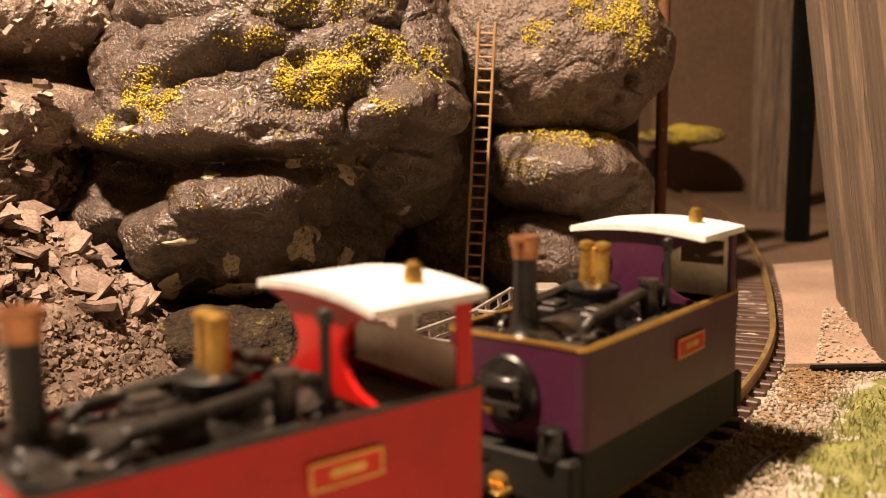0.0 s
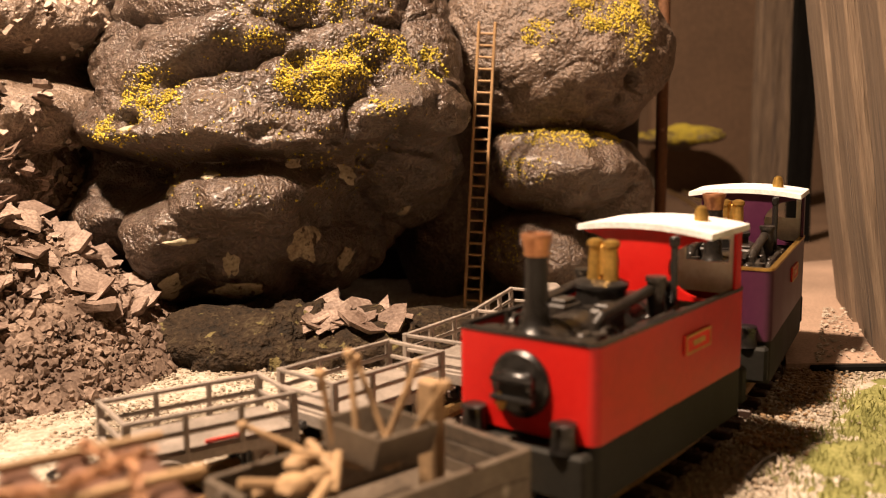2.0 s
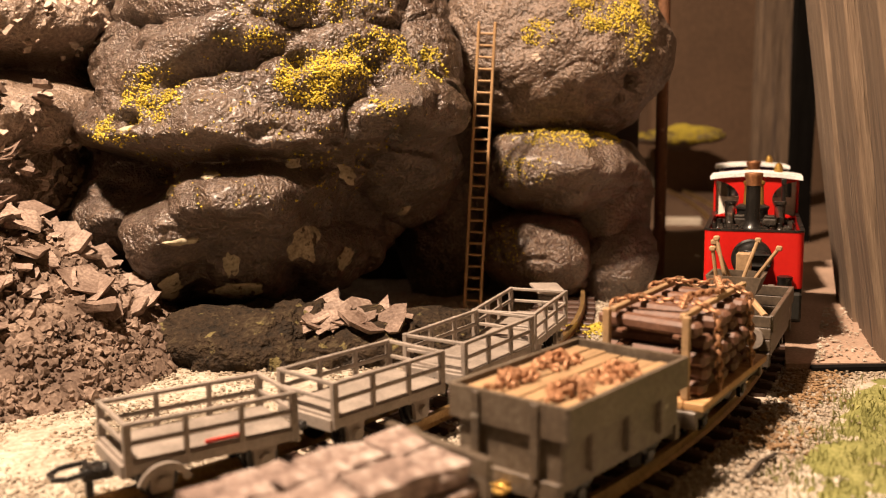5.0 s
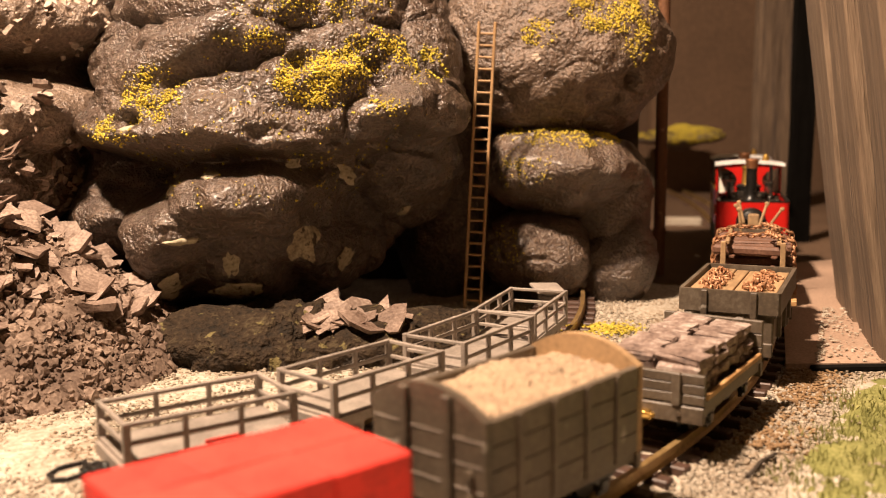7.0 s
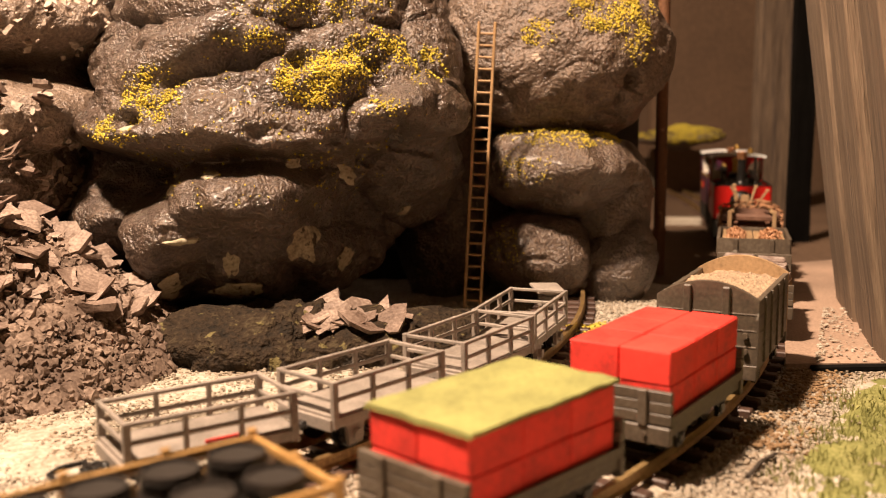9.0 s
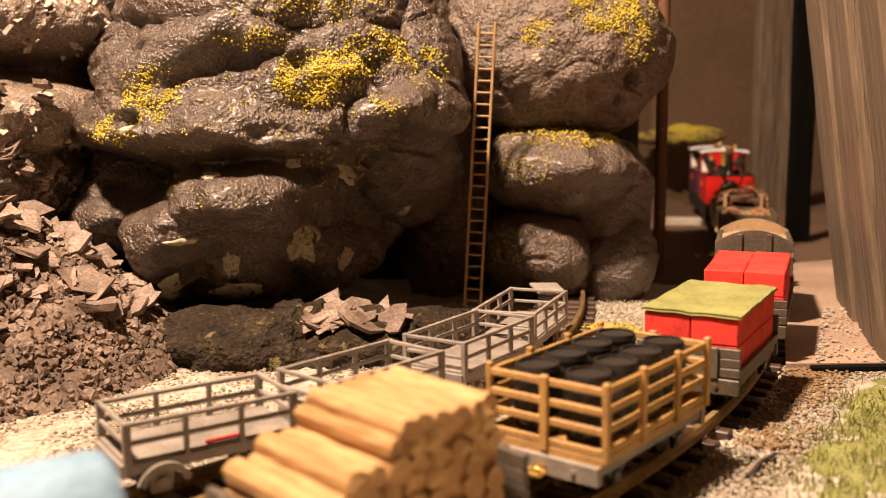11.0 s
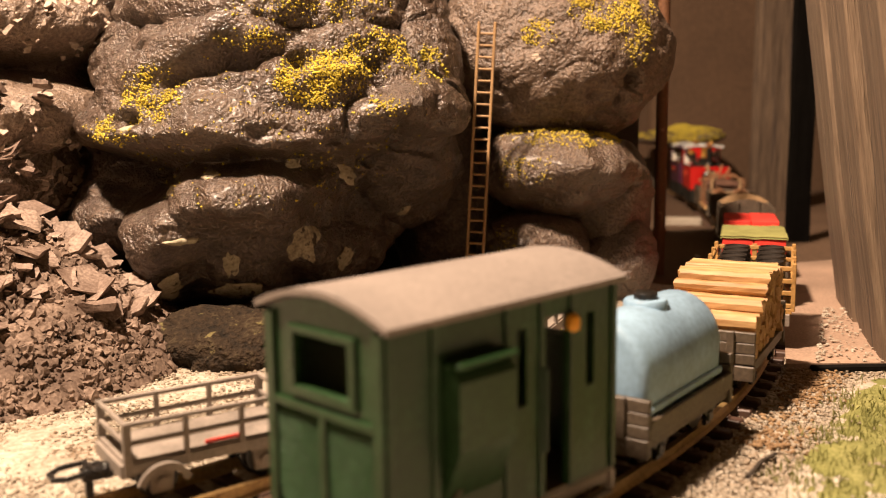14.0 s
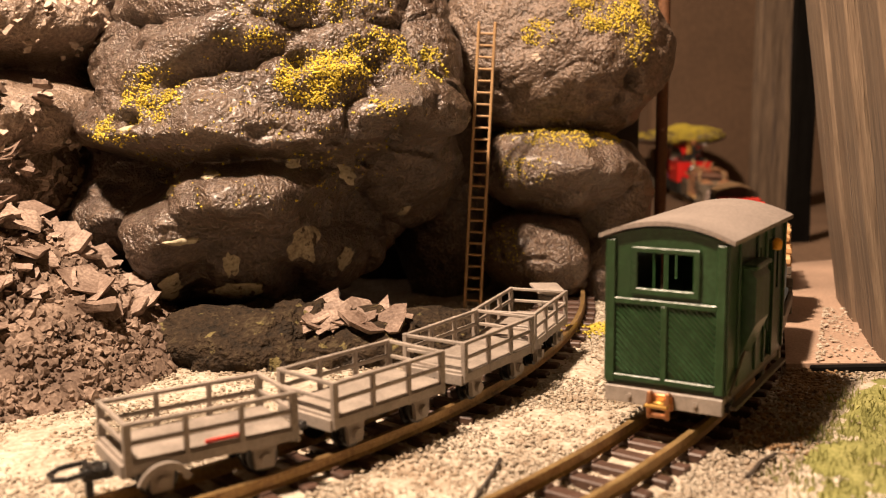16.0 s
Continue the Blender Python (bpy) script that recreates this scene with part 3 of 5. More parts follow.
heap("bark_heap", mound_a, (-150, -54, 158, 262), 21000, (0.25, 1.7), 5, "heap of crumbled brown bark beside the large boulder", 1.5, parts=0, material=BARK_DUST,
     thick=(0.12, 0.42))
heap("bark_pile", lambda x, y: mound_a(x, y) + 0.4 if mound_a(x, y) > 13 + 4 * math.sin(x * 0.3) else -1, (-142, -66, 168, 240), 420, (2.0, 6.5), 15,
     "large flat brown bark flakes on top of the heap", 0.5, parts=60, mound=False, slope=0.3, thick=(0.03, 0.09))


def mound_b(x, y):
    d = math.hypot((x + 21) / 13.0, (y - 214) / 8.0)
    return 7.2 + 2.5 * (1 - d) if d < 1 else -1.0


heap("bark_chips", mound_b, (-36, -6, 205, 224), 70, (2.4, 5.6), 8, "broken bark chips on the dark ledge", 0.35, parts=16, mound=False, slope=0.5, thick=(0.03, 0.08))


def edge_chips(x, y):
    return 40 + 24 * (0.5 + 0.5 * math.sin(x * 0.4)) if -118 < x < -86 else -1


heap("bark_scraps", edge_chips, (-116, -92, 228, 234), 60, (1.0, 3.6), 18, "bark scraps stuck to the edge of the cliff rocks", 1.2, parts=20, mound=False)


def scraps(name, src, spots, seed, label):
    """Pale bark scraps stuck on the face of a rock."""
    rng = np.random.RandomState(seed)
    top = tagged(new(name), label, "bark")
    V, F, off = [], [], 0
    for (x, z, rx, rz, n) in spots:
        d = ((src[:, 0] - x) / rx) ** 2 + ((src[:, 2] - z) / rz) ** 2
        near = np.where((d < 1) & (src[:, 1] < src[:, 1].mean()))[0]
        for i in (rng.choice(near, n) if len(near) else ()):
            v, f = flake(rng, rng.uniform(0.7, 2.6))
            v = v @ turn3(rng, 0.5).T @ np.array(Euler((0.95, 0, 0)).to_matrix()).T + src[i]
            V.append(v)
            F += [[k + off for k in g] for g in f]
            off += len(v)
    ob = new("scrap_layer", mesh_of("scrap_layer", np.concatenate(V) * MM, F, PALE_BARK, smooth=False))
    ob.parent = top
    tagged(ob, kind="stuff")


scraps("bark_crust", EDGE_P, [(-96, 76, 14, 8, 60), (-97, 46, 6, 14, 60), (-93, 36, 5, 8, 40)], 33, "crust of pale bark scraps on the edge rock")


def moss_patch(name, spots, seed, label, src=None, grain=(0.16, 0.42)):
    """Loose yellow flock on the tops of a rock: small grains where the rock's surface lies within the spots."""
    rng = np.random.RandomState(seed)
    pts = src
    V, F, off = [], [], 0
    base = np.array([(1, 0, 0), (-1, 0, 0), (0, 1, 0), (0, -1, 0), (0, 0, 1), (0, 0, -1)], float)
    fac = np.array([(0, 2, 4), (2, 1, 4), (1, 3, 4), (3, 0, 4), (2, 0, 5), (1, 2, 5), (3, 1, 5), (0, 3, 5)])
    for (x, z, rx, rz, n) in spots:
        d = ((pts[:, 0] - x) / rx) ** 2 + ((pts[:, 2] - z) / rz) ** 2
        near = np.where((d < 1) & (pts[:, 1] < pts[:, 1].mean()))[0]
        if not len(near):
            continue
        w = (1 - d[near]) ** 0.6
        w = w * (0.1 + np.maximum(0, 0.4 + vnoise(pts[near] / 3.0, seed)))
        for i in rng.choice(near, n, p=w / w.sum()):
            s = rng.uniform(*grain)
            b = base * s * rng.uniform(0.5, 1.2, (6, 1)) + pts[i] + rng.uniform(-0.4, 0.4, 3)
            V.append(b)
            F.append(fac + off)
            off += 6
    ob = new(name, mesh_of(name, np.concatenate(V) * MM, np.concatenate(F), MOSS, smooth=False))
    return tagged(ob, label, "moss", kind="stuff")


moss_patch("moss", [(-27, 61, 10, 7, 1900), (-65, 58, 8, 7, 800), (-74, 50, 9, 4, 350), (-15, 67, 8, 6, 700), (-3, 64, 6, 5, 300), (-42, 70, 9, 3, 200),
                    (-12, 55, 5, 3, 120), (-40, 50, 40, 20, 500), (-30, 78, 20, 5, 500)], 3, "yellow moss flock on the large boulder", BIG_P)
moss_patch("moss", [(46, 79, 13, 7, 1800), (26, 73, 5, 4, 260), (52, 70, 6, 6, 250)], 4, "yellow moss flock on the upper boulder", TOP_P)
moss_patch("moss", [(36, 46, 20, 3.4, 3400), (22, 38, 8, 6, 160)], 5, "yellow moss flock along the top of the boulder", LOW_P)
moss_patch("moss", [(17, 15, 7, 7, 130)], 6, "sparse yellow moss flock on the small boulder", FOOT_P)

# ---------------------------------------------------------------- ladder, post, timber wall
def build_ladder():
    t = tagged(new("ladder"), "brown model ladder leaning against the boulders", "ladder")
    for s in (-1, 1):
        bm = B()
        box(bm, -0.35 + s * 2.05, 0.35 + s * 2.05, -0.55, 0.55, 0, 75.5, 0.12)
        part("stile", bm, LADDER, t, smooth=False)
    bm = B()
    rod(bm, (-1.9, 0, 0), (1.9, 0, 0), 0.3, 8)
    r0 = part("rung", bm, LADDER, t)
    for k in range(25):
        r = r0 if k == 0 else new("rung", r0.data)
        r.parent = t
        r.matrix_basis = Matrix.Translation((0, 0, (1.8 + 2.95 * k) * MM))
    t.matrix_world = pose(0.0072, 0.249, 0.0, -4, 3.0, -8)


build_ladder()


def build_post():
    bm = B()
    rod(bm, (0, 0, 0), (0.5, 0, 210), 1.9, 14)
    for z in (14, 40, 77, 96, 120):
        rod(bm, (0.03, 0, z), (0.04, 0, z + 1.6), 2.15, 14)
    p = part("steel_post", bm, RUST, None)
    tagged(p, "thin rusty upright steel post beside the cliff", "post")
    p.matrix_world = pose(0.0705, 0.318, -0.002)


build_post()


def timber(parent, x, y, w, d, h, turn, lean=(0, 0), seed=0, material=None):
    """An old split plank with uneven edges and faces."""
    nz, n = 60, 24
    rng = np.random.RandomState(seed)
    ring = []
    for k in range(n):
        a = 2 * math.pi * k / n
        c, s = math.cos(a), math.sin(a)
        q = (abs(c) ** 16 + abs(s) ** 16) ** (-1 / 16)
        ring.append((c * q * w / 2, s * q * d / 2))
    ring = np.array(ring)
    zs = np.linspace(-6, h, nz)
    V = np.concatenate([np.c_[ring, np.full(n, z)] for z in zs])
    V[:, :2] += 0.3 * np.stack([fbm(V * np.array([.5, .5, .03]) + seed * 9, 3, seed), fbm(V * np.array([.5, .5, .03]) + seed * 7, 3, seed + 5)], 1)
    V[:, :2] += 0.25 * np.stack([fbm(V * np.array([.0, .0, .02]) + seed * 3, 2, seed + 2), fbm(V * np.array([.0, .0, .02]) + seed, 2, seed + 3)], 1)
    i = np.arange(nz - 1)[:, None] * n
    j = np.arange(n)[None, :]
    F = np.stack([i + j, i + (j + 1) % n, i + n + (j + 1) % n, i + n + j], -1).reshape(-1, 4).tolist()
    F.append(list(range(n))[::-1])
    F.append([(nz - 1) * n + k for k in range(n)])
    ob = new("plank", mesh_of("plank", V * MM, F, material or TIMBER, smooth=False))
    ob.parent = parent
    ob.matrix_basis = pose(x * MM, y * MM, ground_z(x, y) * MM, lean[0], lean[1], turn)
    return ob


wall = tagged(new("wall_right"), "wall of upright weathered grey-brown timber planks along the track", "timber wall", kind="structure")
timber(wall, 108.5, 250, 36, 9, 190, 74.6, (-8, 0), 1)
timber(wall, 98.6, 211.5, 34, 9, 190, 74.6, (-8, 1), 2)
# black strip behind the seam, painting the shade between two planks
timber(wall, 106.5, 231.2, 7, 4, 190, 74.6, (-8, 0.5), 8, GAP_SHADE)
timber(wall, 130, 302, 50, 8, 190, 74.6, (-4, 0), 3)
timber(wall, 184, 545, 26, 9, 210, 10, (0, 0), 4)
timber(wall, 90, 176, 36, 9, 190, 72, (-8, 0), 5)
timber(wall, 214, 470, 60, 9, 200, 76, (0, 0), 6)
# black strip added in place of the unlit gap beside the far plank
timber(wall, 146, 402, 9.5, 4, 200, 4, (0, 0), 7, GAP_SHADE)


def build_back():
    bm = B()
    box(bm, 60, 420, 830, 842, -30, 420)
    w = part("wall_back", bm, BACK, None, smooth=False)
    tagged(w, "brown backboard of the model far behind the cleft", "wall", kind="structure")
    bm = B()
    slab(bm, [(-70, 0), (70, 0), (74, 120), (20, 190), (-60, 230), (-82, 90)], -4, 4)
    c = part("rock_panel", bm, BACK, None, smooth=False)
    tagged(c, "brown leaning rock panel at the back of the cleft", "panel")
    c.matrix_world = pose(0.215, 0.70, -0.014, 0, -6, 95)


build_back()
_, SHELF_P = boulder("boulder", (158, 655, 30), [(0, 0, 0, 26, 20, 4.5), (-12, 0, -1, 16, 16, 4), (14, -2, 1, 11, 14, 4)],
                     "far rock shelf topped with yellow moss over the track", 71, res=(200, 120), rough=0.35)


def build_board():
    bm = B()
    pts = [(70, 196), (103, 196), (140, 200), (175, 330), (150, 345), (112, 330), (92, 262)]
    a = [bm.verts.new(Vector((x, y, 1.6 + ground_z(x, y))) * MM) for x, y in pts]
    b = [bm.verts.new(Vector((x, y, 0.1 + ground_z(x, y))) * MM) for x, y in pts]
    bm.faces.new(a)
    for k in range(len(a)):
        bm.faces.new((a[k], b[k], b[(k + 1) % len(a)], a[(k + 1) % len(a)]))
    w = part("card_strip", bm, BOARD, None, smooth=False)
    tagged(w, "flat brown card strip strewn with grit beside the track", "ground strip", kind="structure")


build_board()


# thin black strip that paints the shadow under the card's front edge
def build_edge_shade():
    bm = B()
    box(bm, 0, 46, -0.8, 0.8, 0, 1.3, 0.3)
    p = part("batten", bm, GAP_SHADE, None, smooth=False)
    tagged(p, "thin black strip standing in for the shadow under the card edge", "batten")
    p.matrix_world = pose(0.0745, 0.1945, 0.0003, 0, 0, 1)


build_edge_shade()

moss_patch("moss", [(156, 33, 30, 7, 5000)], 7, "yellow moss on the far rock shelf", SHELF_P, (0.4, 1.0))



def stone_block(x, y, w, d, h, turn, material, label):
    bm = B()
    box(bm, -w / 2, w / 2, -d / 2, d / 2, 0, h, 0.6)
    p = part("stone_block", bm, material, None, smooth=False)
    tagged(p, label, "stone")
    p.matrix_world = pose(x * MM, y * MM, ground_z(x, y) * MM, 0, 0, turn)


stone_block(117, 476, 17, 9, 4, -8, GRAVEL, "pale flat stone block lying beside the far track")
stone_block(146, 690, 17, 6, 26, 12, GREY, "grey upright stone block under the far shelf")

# ---------------------------------------------------------------- things on rails


def wheelset(parent, x, r=2.7, w=3.9):
    bm = B()
    for s in (-1, 1):
        rod(bm, (x, s * w, r), (x, s * (w + 1.2), r), r, 20)
        rod(bm, (x, s * (w - 0.5), r), (x, s * w, r), r + 0.45, 20)
        rod(bm, (x, s * (w + 1.1), r), (x, s * (w + 1.5), r), r * 0.35, 10)
    rod(bm, (x, -w, r), (x, w, r), 0.5, 8)
    part("wheelset", bm, BLACK, parent)


def coupling(parent, x, d, material=None):
    bm = B()
    box(bm, min(x, x + d * 1.6), max(x, x + d * 1.6), -0.8, 0.8, 3.4, 4.6, 0.15)
    pipe(bm, [(x + d * 1.4, -1.6, 4.2), (x + d * 1.4, 1.6, 4.2), (x + d * 3.0, 1.6, 4.2), (x + d * 3.0, -1.6, 4.2), (x + d * 1.4, -1.6, 4.2)], 0.32, 6)
    part("coupling", bm, material or BLACK, parent)


def flat_wagon(w=12.3, ln=24.6):
    t = tagged(new("flat_wagon"), "grey-beige flat wagon with low rails, standing empty on the siding", "railway wagon", "flat wagons on the siding")
    h = 11.5
    bm = B()
    box(bm, -ln / 2, ln / 2, -w / 2, w / 2, 5.6, 6.3, 0.12)
    part("deck", bm, STONE_GREY, t, smooth=False)
    for s in (-1, 1):
        bm = B()
        box(bm, -ln / 2, ln / 2, s * w / 2 - 0.35, s * w / 2 + 0.35, 4.3, 5.9, 0.1)
        part("sole_bar", bm, STONE_GREY, t, smooth=False)
        for zz, nm in ((h - 0.35, "top_rail"), (8.6, "mid_rail")):
            bm = B()
            box(bm, -ln / 2, ln / 2, s * w / 2 - 0.33, s * w / 2 + 0.33, zz - 0.32, zz + 0.32, 0.1)
            part(nm, bm, STONE_GREY, t, smooth=False)
        for k in range(4):
            x = -ln / 2 + 0.4 + (ln - 0.8) * k / 3
            bm = B()
            e = 0.55 if k in (0, 3) else 0.33
            box(bm, x - e, x + e, s * w / 2 - 0.42, s * w / 2 + 0.42, 4.2, h, 0.08)
            part("post", bm, STONE_GREY, t, smooth=False)
        for x in (-7.4, 7.4):
            bm = B()
            slab(bm, [(-2.6, 4.6), (2.6, 4.6), (1.7, 3.6), (1.4, 0.9), (-1.4, 0.9), (-1.7, 3.6)], -0.4, 0.4,
                 Matrix.Translation((x * MM, s * (w / 2 - 0.7) * MM, 0)) @ Matrix.Rotation(math.pi / 2, 4, "Z"))
            rod(bm, (x, s * (w / 2 - 0.3), 2.4), (x, s * (w / 2 + 0.5), 2.4), 0.9, 10)
            part("axle_guard", bm, STONE_GREY, t, smooth=False)
    for e in (-1, 1):
        for zz, nm in ((h - 0.35, "end_rail"), (8.6, "end_rail")):
            bm = B()
            box(bm, e * (ln / 2 - 0.3) - 0.3, e * (ln / 2 - 0.3) + 0.3, -w / 2, w / 2, zz - 0.3, zz + 0.3, 0.1)
            part(nm, bm, STONE_GREY, t, smooth=False)
        bm = B()
        box(bm, e * (ln / 2 + 0.25) - 0.3, e * (ln / 2 + 0.25) + 0.3, -w / 2, w / 2, 3.9, 5.8, 0.1)
        part("buffer_beam", bm, STONE_GREY, t, smooth=False)
        coupling(t, e * ln / 2, e)
        wheelset(t, e * 7.4, 2.4, 3.7)
    return t


FLAT = flat_wagon()
FLAT_AT = ((-45.21, 127.79, 0.592), (-21.20, 144.51, 0.843), (-1.89, 167.11, 0.982), (11.60, 188.29, 1.192))
for k, (x, y, th) in enumerate(FLAT_AT):
    m = pose((x + 12.3 * math.cos(th)) * MM, (y + 12.3 * math.sin(th)) * MM, RAIL_TOP, 0, 0, math.degrees(th))
    if k == 0:
        FLAT.matrix_world = m
    else:
        copy_thing(FLAT, m)


def hook_coupling():
    bm = B()
    box(bm, -16.5, -12.3, -0.9, 0.9, 2.6, 4.4, 0.2)
    box(bm, -16.0, -15.0, -0.7, 0.7, 0.2, 3.0, 0.2)
    pipe(bm, [(-15.4, -2.2, 4.4), (-18.6, -2.4, 4.2), (-20.2, -1.2, 4.0), (-20.2, 1.2, 4.0), (-18.6, 2.4, 4.2), (-15.4, 2.2, 4.4), (-15.4, -2.2, 4.4)], 0.42, 8)
    part("hook_coupling", bm, BLACK, FLAT)
    bm = B()
    box(bm, -1.2, 4.2, -5.9, -5.6, 6.4, 6.9, 0.08)
    part("red_strip", bm, REDBOX, FLAT, smooth=False)
    arc = [(3.9 * math.cos(radians(d)), 1.6 + 3.9 * math.sin(radians(d))) for d in range(20, 161, 14)]
    inner = [(2.9 * math.cos(radians(d)), 1.6 + 2.9 * math.sin(radians(d))) for d in range(160, 19, -14)]
    bm = slab(B(), arc + inner, -0.5, 0.5, Matrix.Translation((-7.4 * MM, -7.0 * MM, 0)) @ Matrix.Rotation(math.pi / 2, 4, "Z"))
    part("wheel_arch", bm, STONE_GREY, FLAT, smooth=False)


hook_coupling()


def ribbed_post():
    prof = [(2.3, 0)]
    for k in range(8):
        prof += [(2.3, 0.4 + 1.6 * k), (1.8, 0.8 + 1.6 * k), (1.8, 1.3 + 1.6 * k), (2.3, 1.6 + 1.6 * k)]
    t = tagged(new("ribbed_post"), "small grey ribbed post with tilted plate beside the siding", "post")
    part("stem", lathe(B(), prof, Matrix(), 16), STONE_GREY, t)
    bm = B()
    box(bm, -3.4, 3.4, -2.6, 2.6, -0.3, 0.3, 0.1)
    part("plate", bm, STONE_GREY, t, smooth=False).matrix_basis = pose(0, 0, 0.0133, 14, 4, 0)
    t.matrix_world = pose(0.0235, 0.2185, 0.0003, 0, 0, 20)


ribbed_post()


def ground_moss(rng):
    x, y = rng.normal(39, 4.0), rng.normal(233, 3.0)
    return x, y, ground_z(x, y) + rng.uniform(0.4, 1.0)


scatter("moss", 700, ground_moss, (0.2, 0.5), MOSS, 31, "yellow moss flock on the ballast beside the siding", "moss", flat=0.6)

# ---------------------------------------------------------------- the train
TRAIN = []


def torus(bm, m, R, r, seg=10, tube=5):
    rings = []
    for i in range(seg):
        a = 2 * math.pi * i / seg
        rings.append([bm.verts.new(m @ (Vector(((R + r * math.cos(b)) * math.cos(a), (R + r * math.cos(b)) * math.sin(a) * 0.62, r * math.sin(b))) * MM))
                      for b in (2 * math.pi * j / tube for j in range(tube))])
    for i in range(seg):
        p, q = rings[i], rings[(i + 1) % seg]
        for j in range(tube):
            bm.faces.new((p[j], q[j], q[(j + 1) % tube], p[(j + 1) % tube]))


def chain(bm, pts, step=1.0, R=0.9, r=0.27):
    """Oval links along a line of points."""
    k = 0
    for a, b in zip(pts, pts[1:]):
        a, b = Vector(a), Vector(b)
        n = max(1, int((b - a).length / step))
        q = (b - a).to_track_quat("X", "Z").to_matrix().to_4x4()
        for i in range(n):
            m = Matrix.Translation(a.lerp(b, (i + 0.5) / n) * MM) @ q @ Matrix.Rotation(math.pi / 2 * (k % 2) + 0.35, 4, "X")
            torus(bm, m, R, r)
            k += 1


def shell(bm, x0, x1, y0, y1, z0, z1, thick, rad, seg=4):
    """Four upright walls with rounded corners, open above and below."""
    def ring(i, z):
        out = []
        r = max(0.1, rad - i)
        for cx, cy, a0 in ((x1 - i - r, y1 - i - r, 0), (x0 + i + r, y1 - i - r, 90), (x0 + i + r, y0 + i + r, 180), (x1 - i - r, y0 + i + r, 270)):
            for k in range(seg + 1):
                a = radians(a0 + 90 * k / seg)
                out.append(bm.verts.new(Vector((cx + r * math.cos(a), cy + r * math.sin(a), z)) * MM))
        return out
    a, b, c, d = ring(0, z0), ring(0, z1), ring(thick, z1), ring(thick, z0)
    n = len(a)
    for p, q in ((a, b), (b, c), (c, d), (d, a)):
        for k in range(n):
            bm.faces.new((p[k], p[(k + 1) % n], q[(k + 1) % n], q[k]))
    bmesh.ops.recalc_face_normals(bm, faces=bm.faces[:])
    return bm


def blob(bm, c, r, squash=(1, 1, 1), rng=None):
    m = Matrix.Translation(Vector(c) * MM) @ Matrix.Diagonal((*squash, 1))
    v = bmesh.ops.create_icosphere(bm, subdivisions=2, radius=r * MM, matrix=m)["verts"]
    if rng:
        for q in v:
            q.co += Vector([rng.uniform(-1, 1) for _ in range(3)]) * r * 0.12 * MM


def arch(w, z, rise, n=10):
    """Points of an arched top from -w/2 to w/2, as (y, z)."""
    return [(-w / 2 + w * k / n, z + rise * (1 - (2 * k / n - 1) ** 2)) for k in range(n + 1)]


def underframe(t, ln, w, base=2.6, top=6.0, material=None, wheelbase=None):
    material = material or GREY
    for s in (-1, 1):
        bm = B()
        box(bm, -ln / 2, ln / 2, s * (w / 2 - 1.0) - 0.6, s * (w / 2 - 1.0) + 0.6, top - 1.8, top, 0.12)
        part("sole_bar", bm, material, t, smooth=False)
    for e in (-1, 1):
        bm = B()
        box(bm, e * (ln / 2 + 0.1) - 0.6, e * (ln / 2 + 0.1) + 0.6, -w / 2, w / 2, base + 0.6, top - 0.1, 0.15)
        for y in (-w * 0.28, w * 0.28):
            rod(bm, (e * (ln / 2 + 0.6), y, 4.6), (e * (ln / 2 + 1.0), y, 4.6), 0.4, 6)
        part("buffer_beam", bm, material, t, smooth=False)
        x = e * (wheelbase or ln * 0.3)
        wheelset(t, x)
        for s in (-1, 1):
            bm = B()
            slab(bm, [(-2.4, 5.2), (2.4, 5.2), (1.3, 3.9), (1.1, 1.2), (-1.1, 1.2), (-1.3, 3.9)], -0.35, 0.35,
                 Matrix.Translation((x * MM, s * (w / 2 - 1.6) * MM, 0)) @ Matrix.Rotation(math.pi / 2, 4, "Z"))
            box(bm, x - 0.9, x + 0.9, s * (w / 2 - 1.5) - 0.7, s * (w / 2 - 1.5) + 0.7, 1.8, 3.4, 0.2)
            for k in range(3):
                box(bm, x - 2.8 + 0.5 * k, x + 2.8 - 0.5 * k, s * (w / 2 - 1.5) - 0.4, s * (w / 2 - 1.5) + 0.4, 3.6 - 0.3 * k, 3.85 - 0.3 * k)
            part("axle_box", bm, BLACK, t, smooth=False)
        coupling(t, e * (ln / 2 + 0.6), e, BRASS if e < 0 else BLACK)


def vehicle(name, label, category, at, ln, group=""):
    t = tagged(new(name), label, category, group)
    TRAIN.append((t, at, ln * 0.3))
    return t


def end_board(t, x, w, z0, z1, material=None, ribs=True, name="end_board"):
    e = 1 if x > 0 else -1
    n = 3
    for k in range(n):
        a, b = z0 + (z1 - z0) * k / n, z0 + (z1 - z0) * (k + 1) / n - 0.12
        part(name, box(B(), x - 0.5, x + 0.5, -w / 2, w / 2, a, b, 0.1), material or GREY, t, smooth=False)
    if ribs:
        for y in (-w * 0.26, w * 0.26):
            part("rib", box(B(), x - 0.4 + e * 0.6, x + 0.4 + e * 0.6, y - 0.7, y + 0.7, z0 - 0.3, z1, 0.12), material or GREY, t, smooth=False)


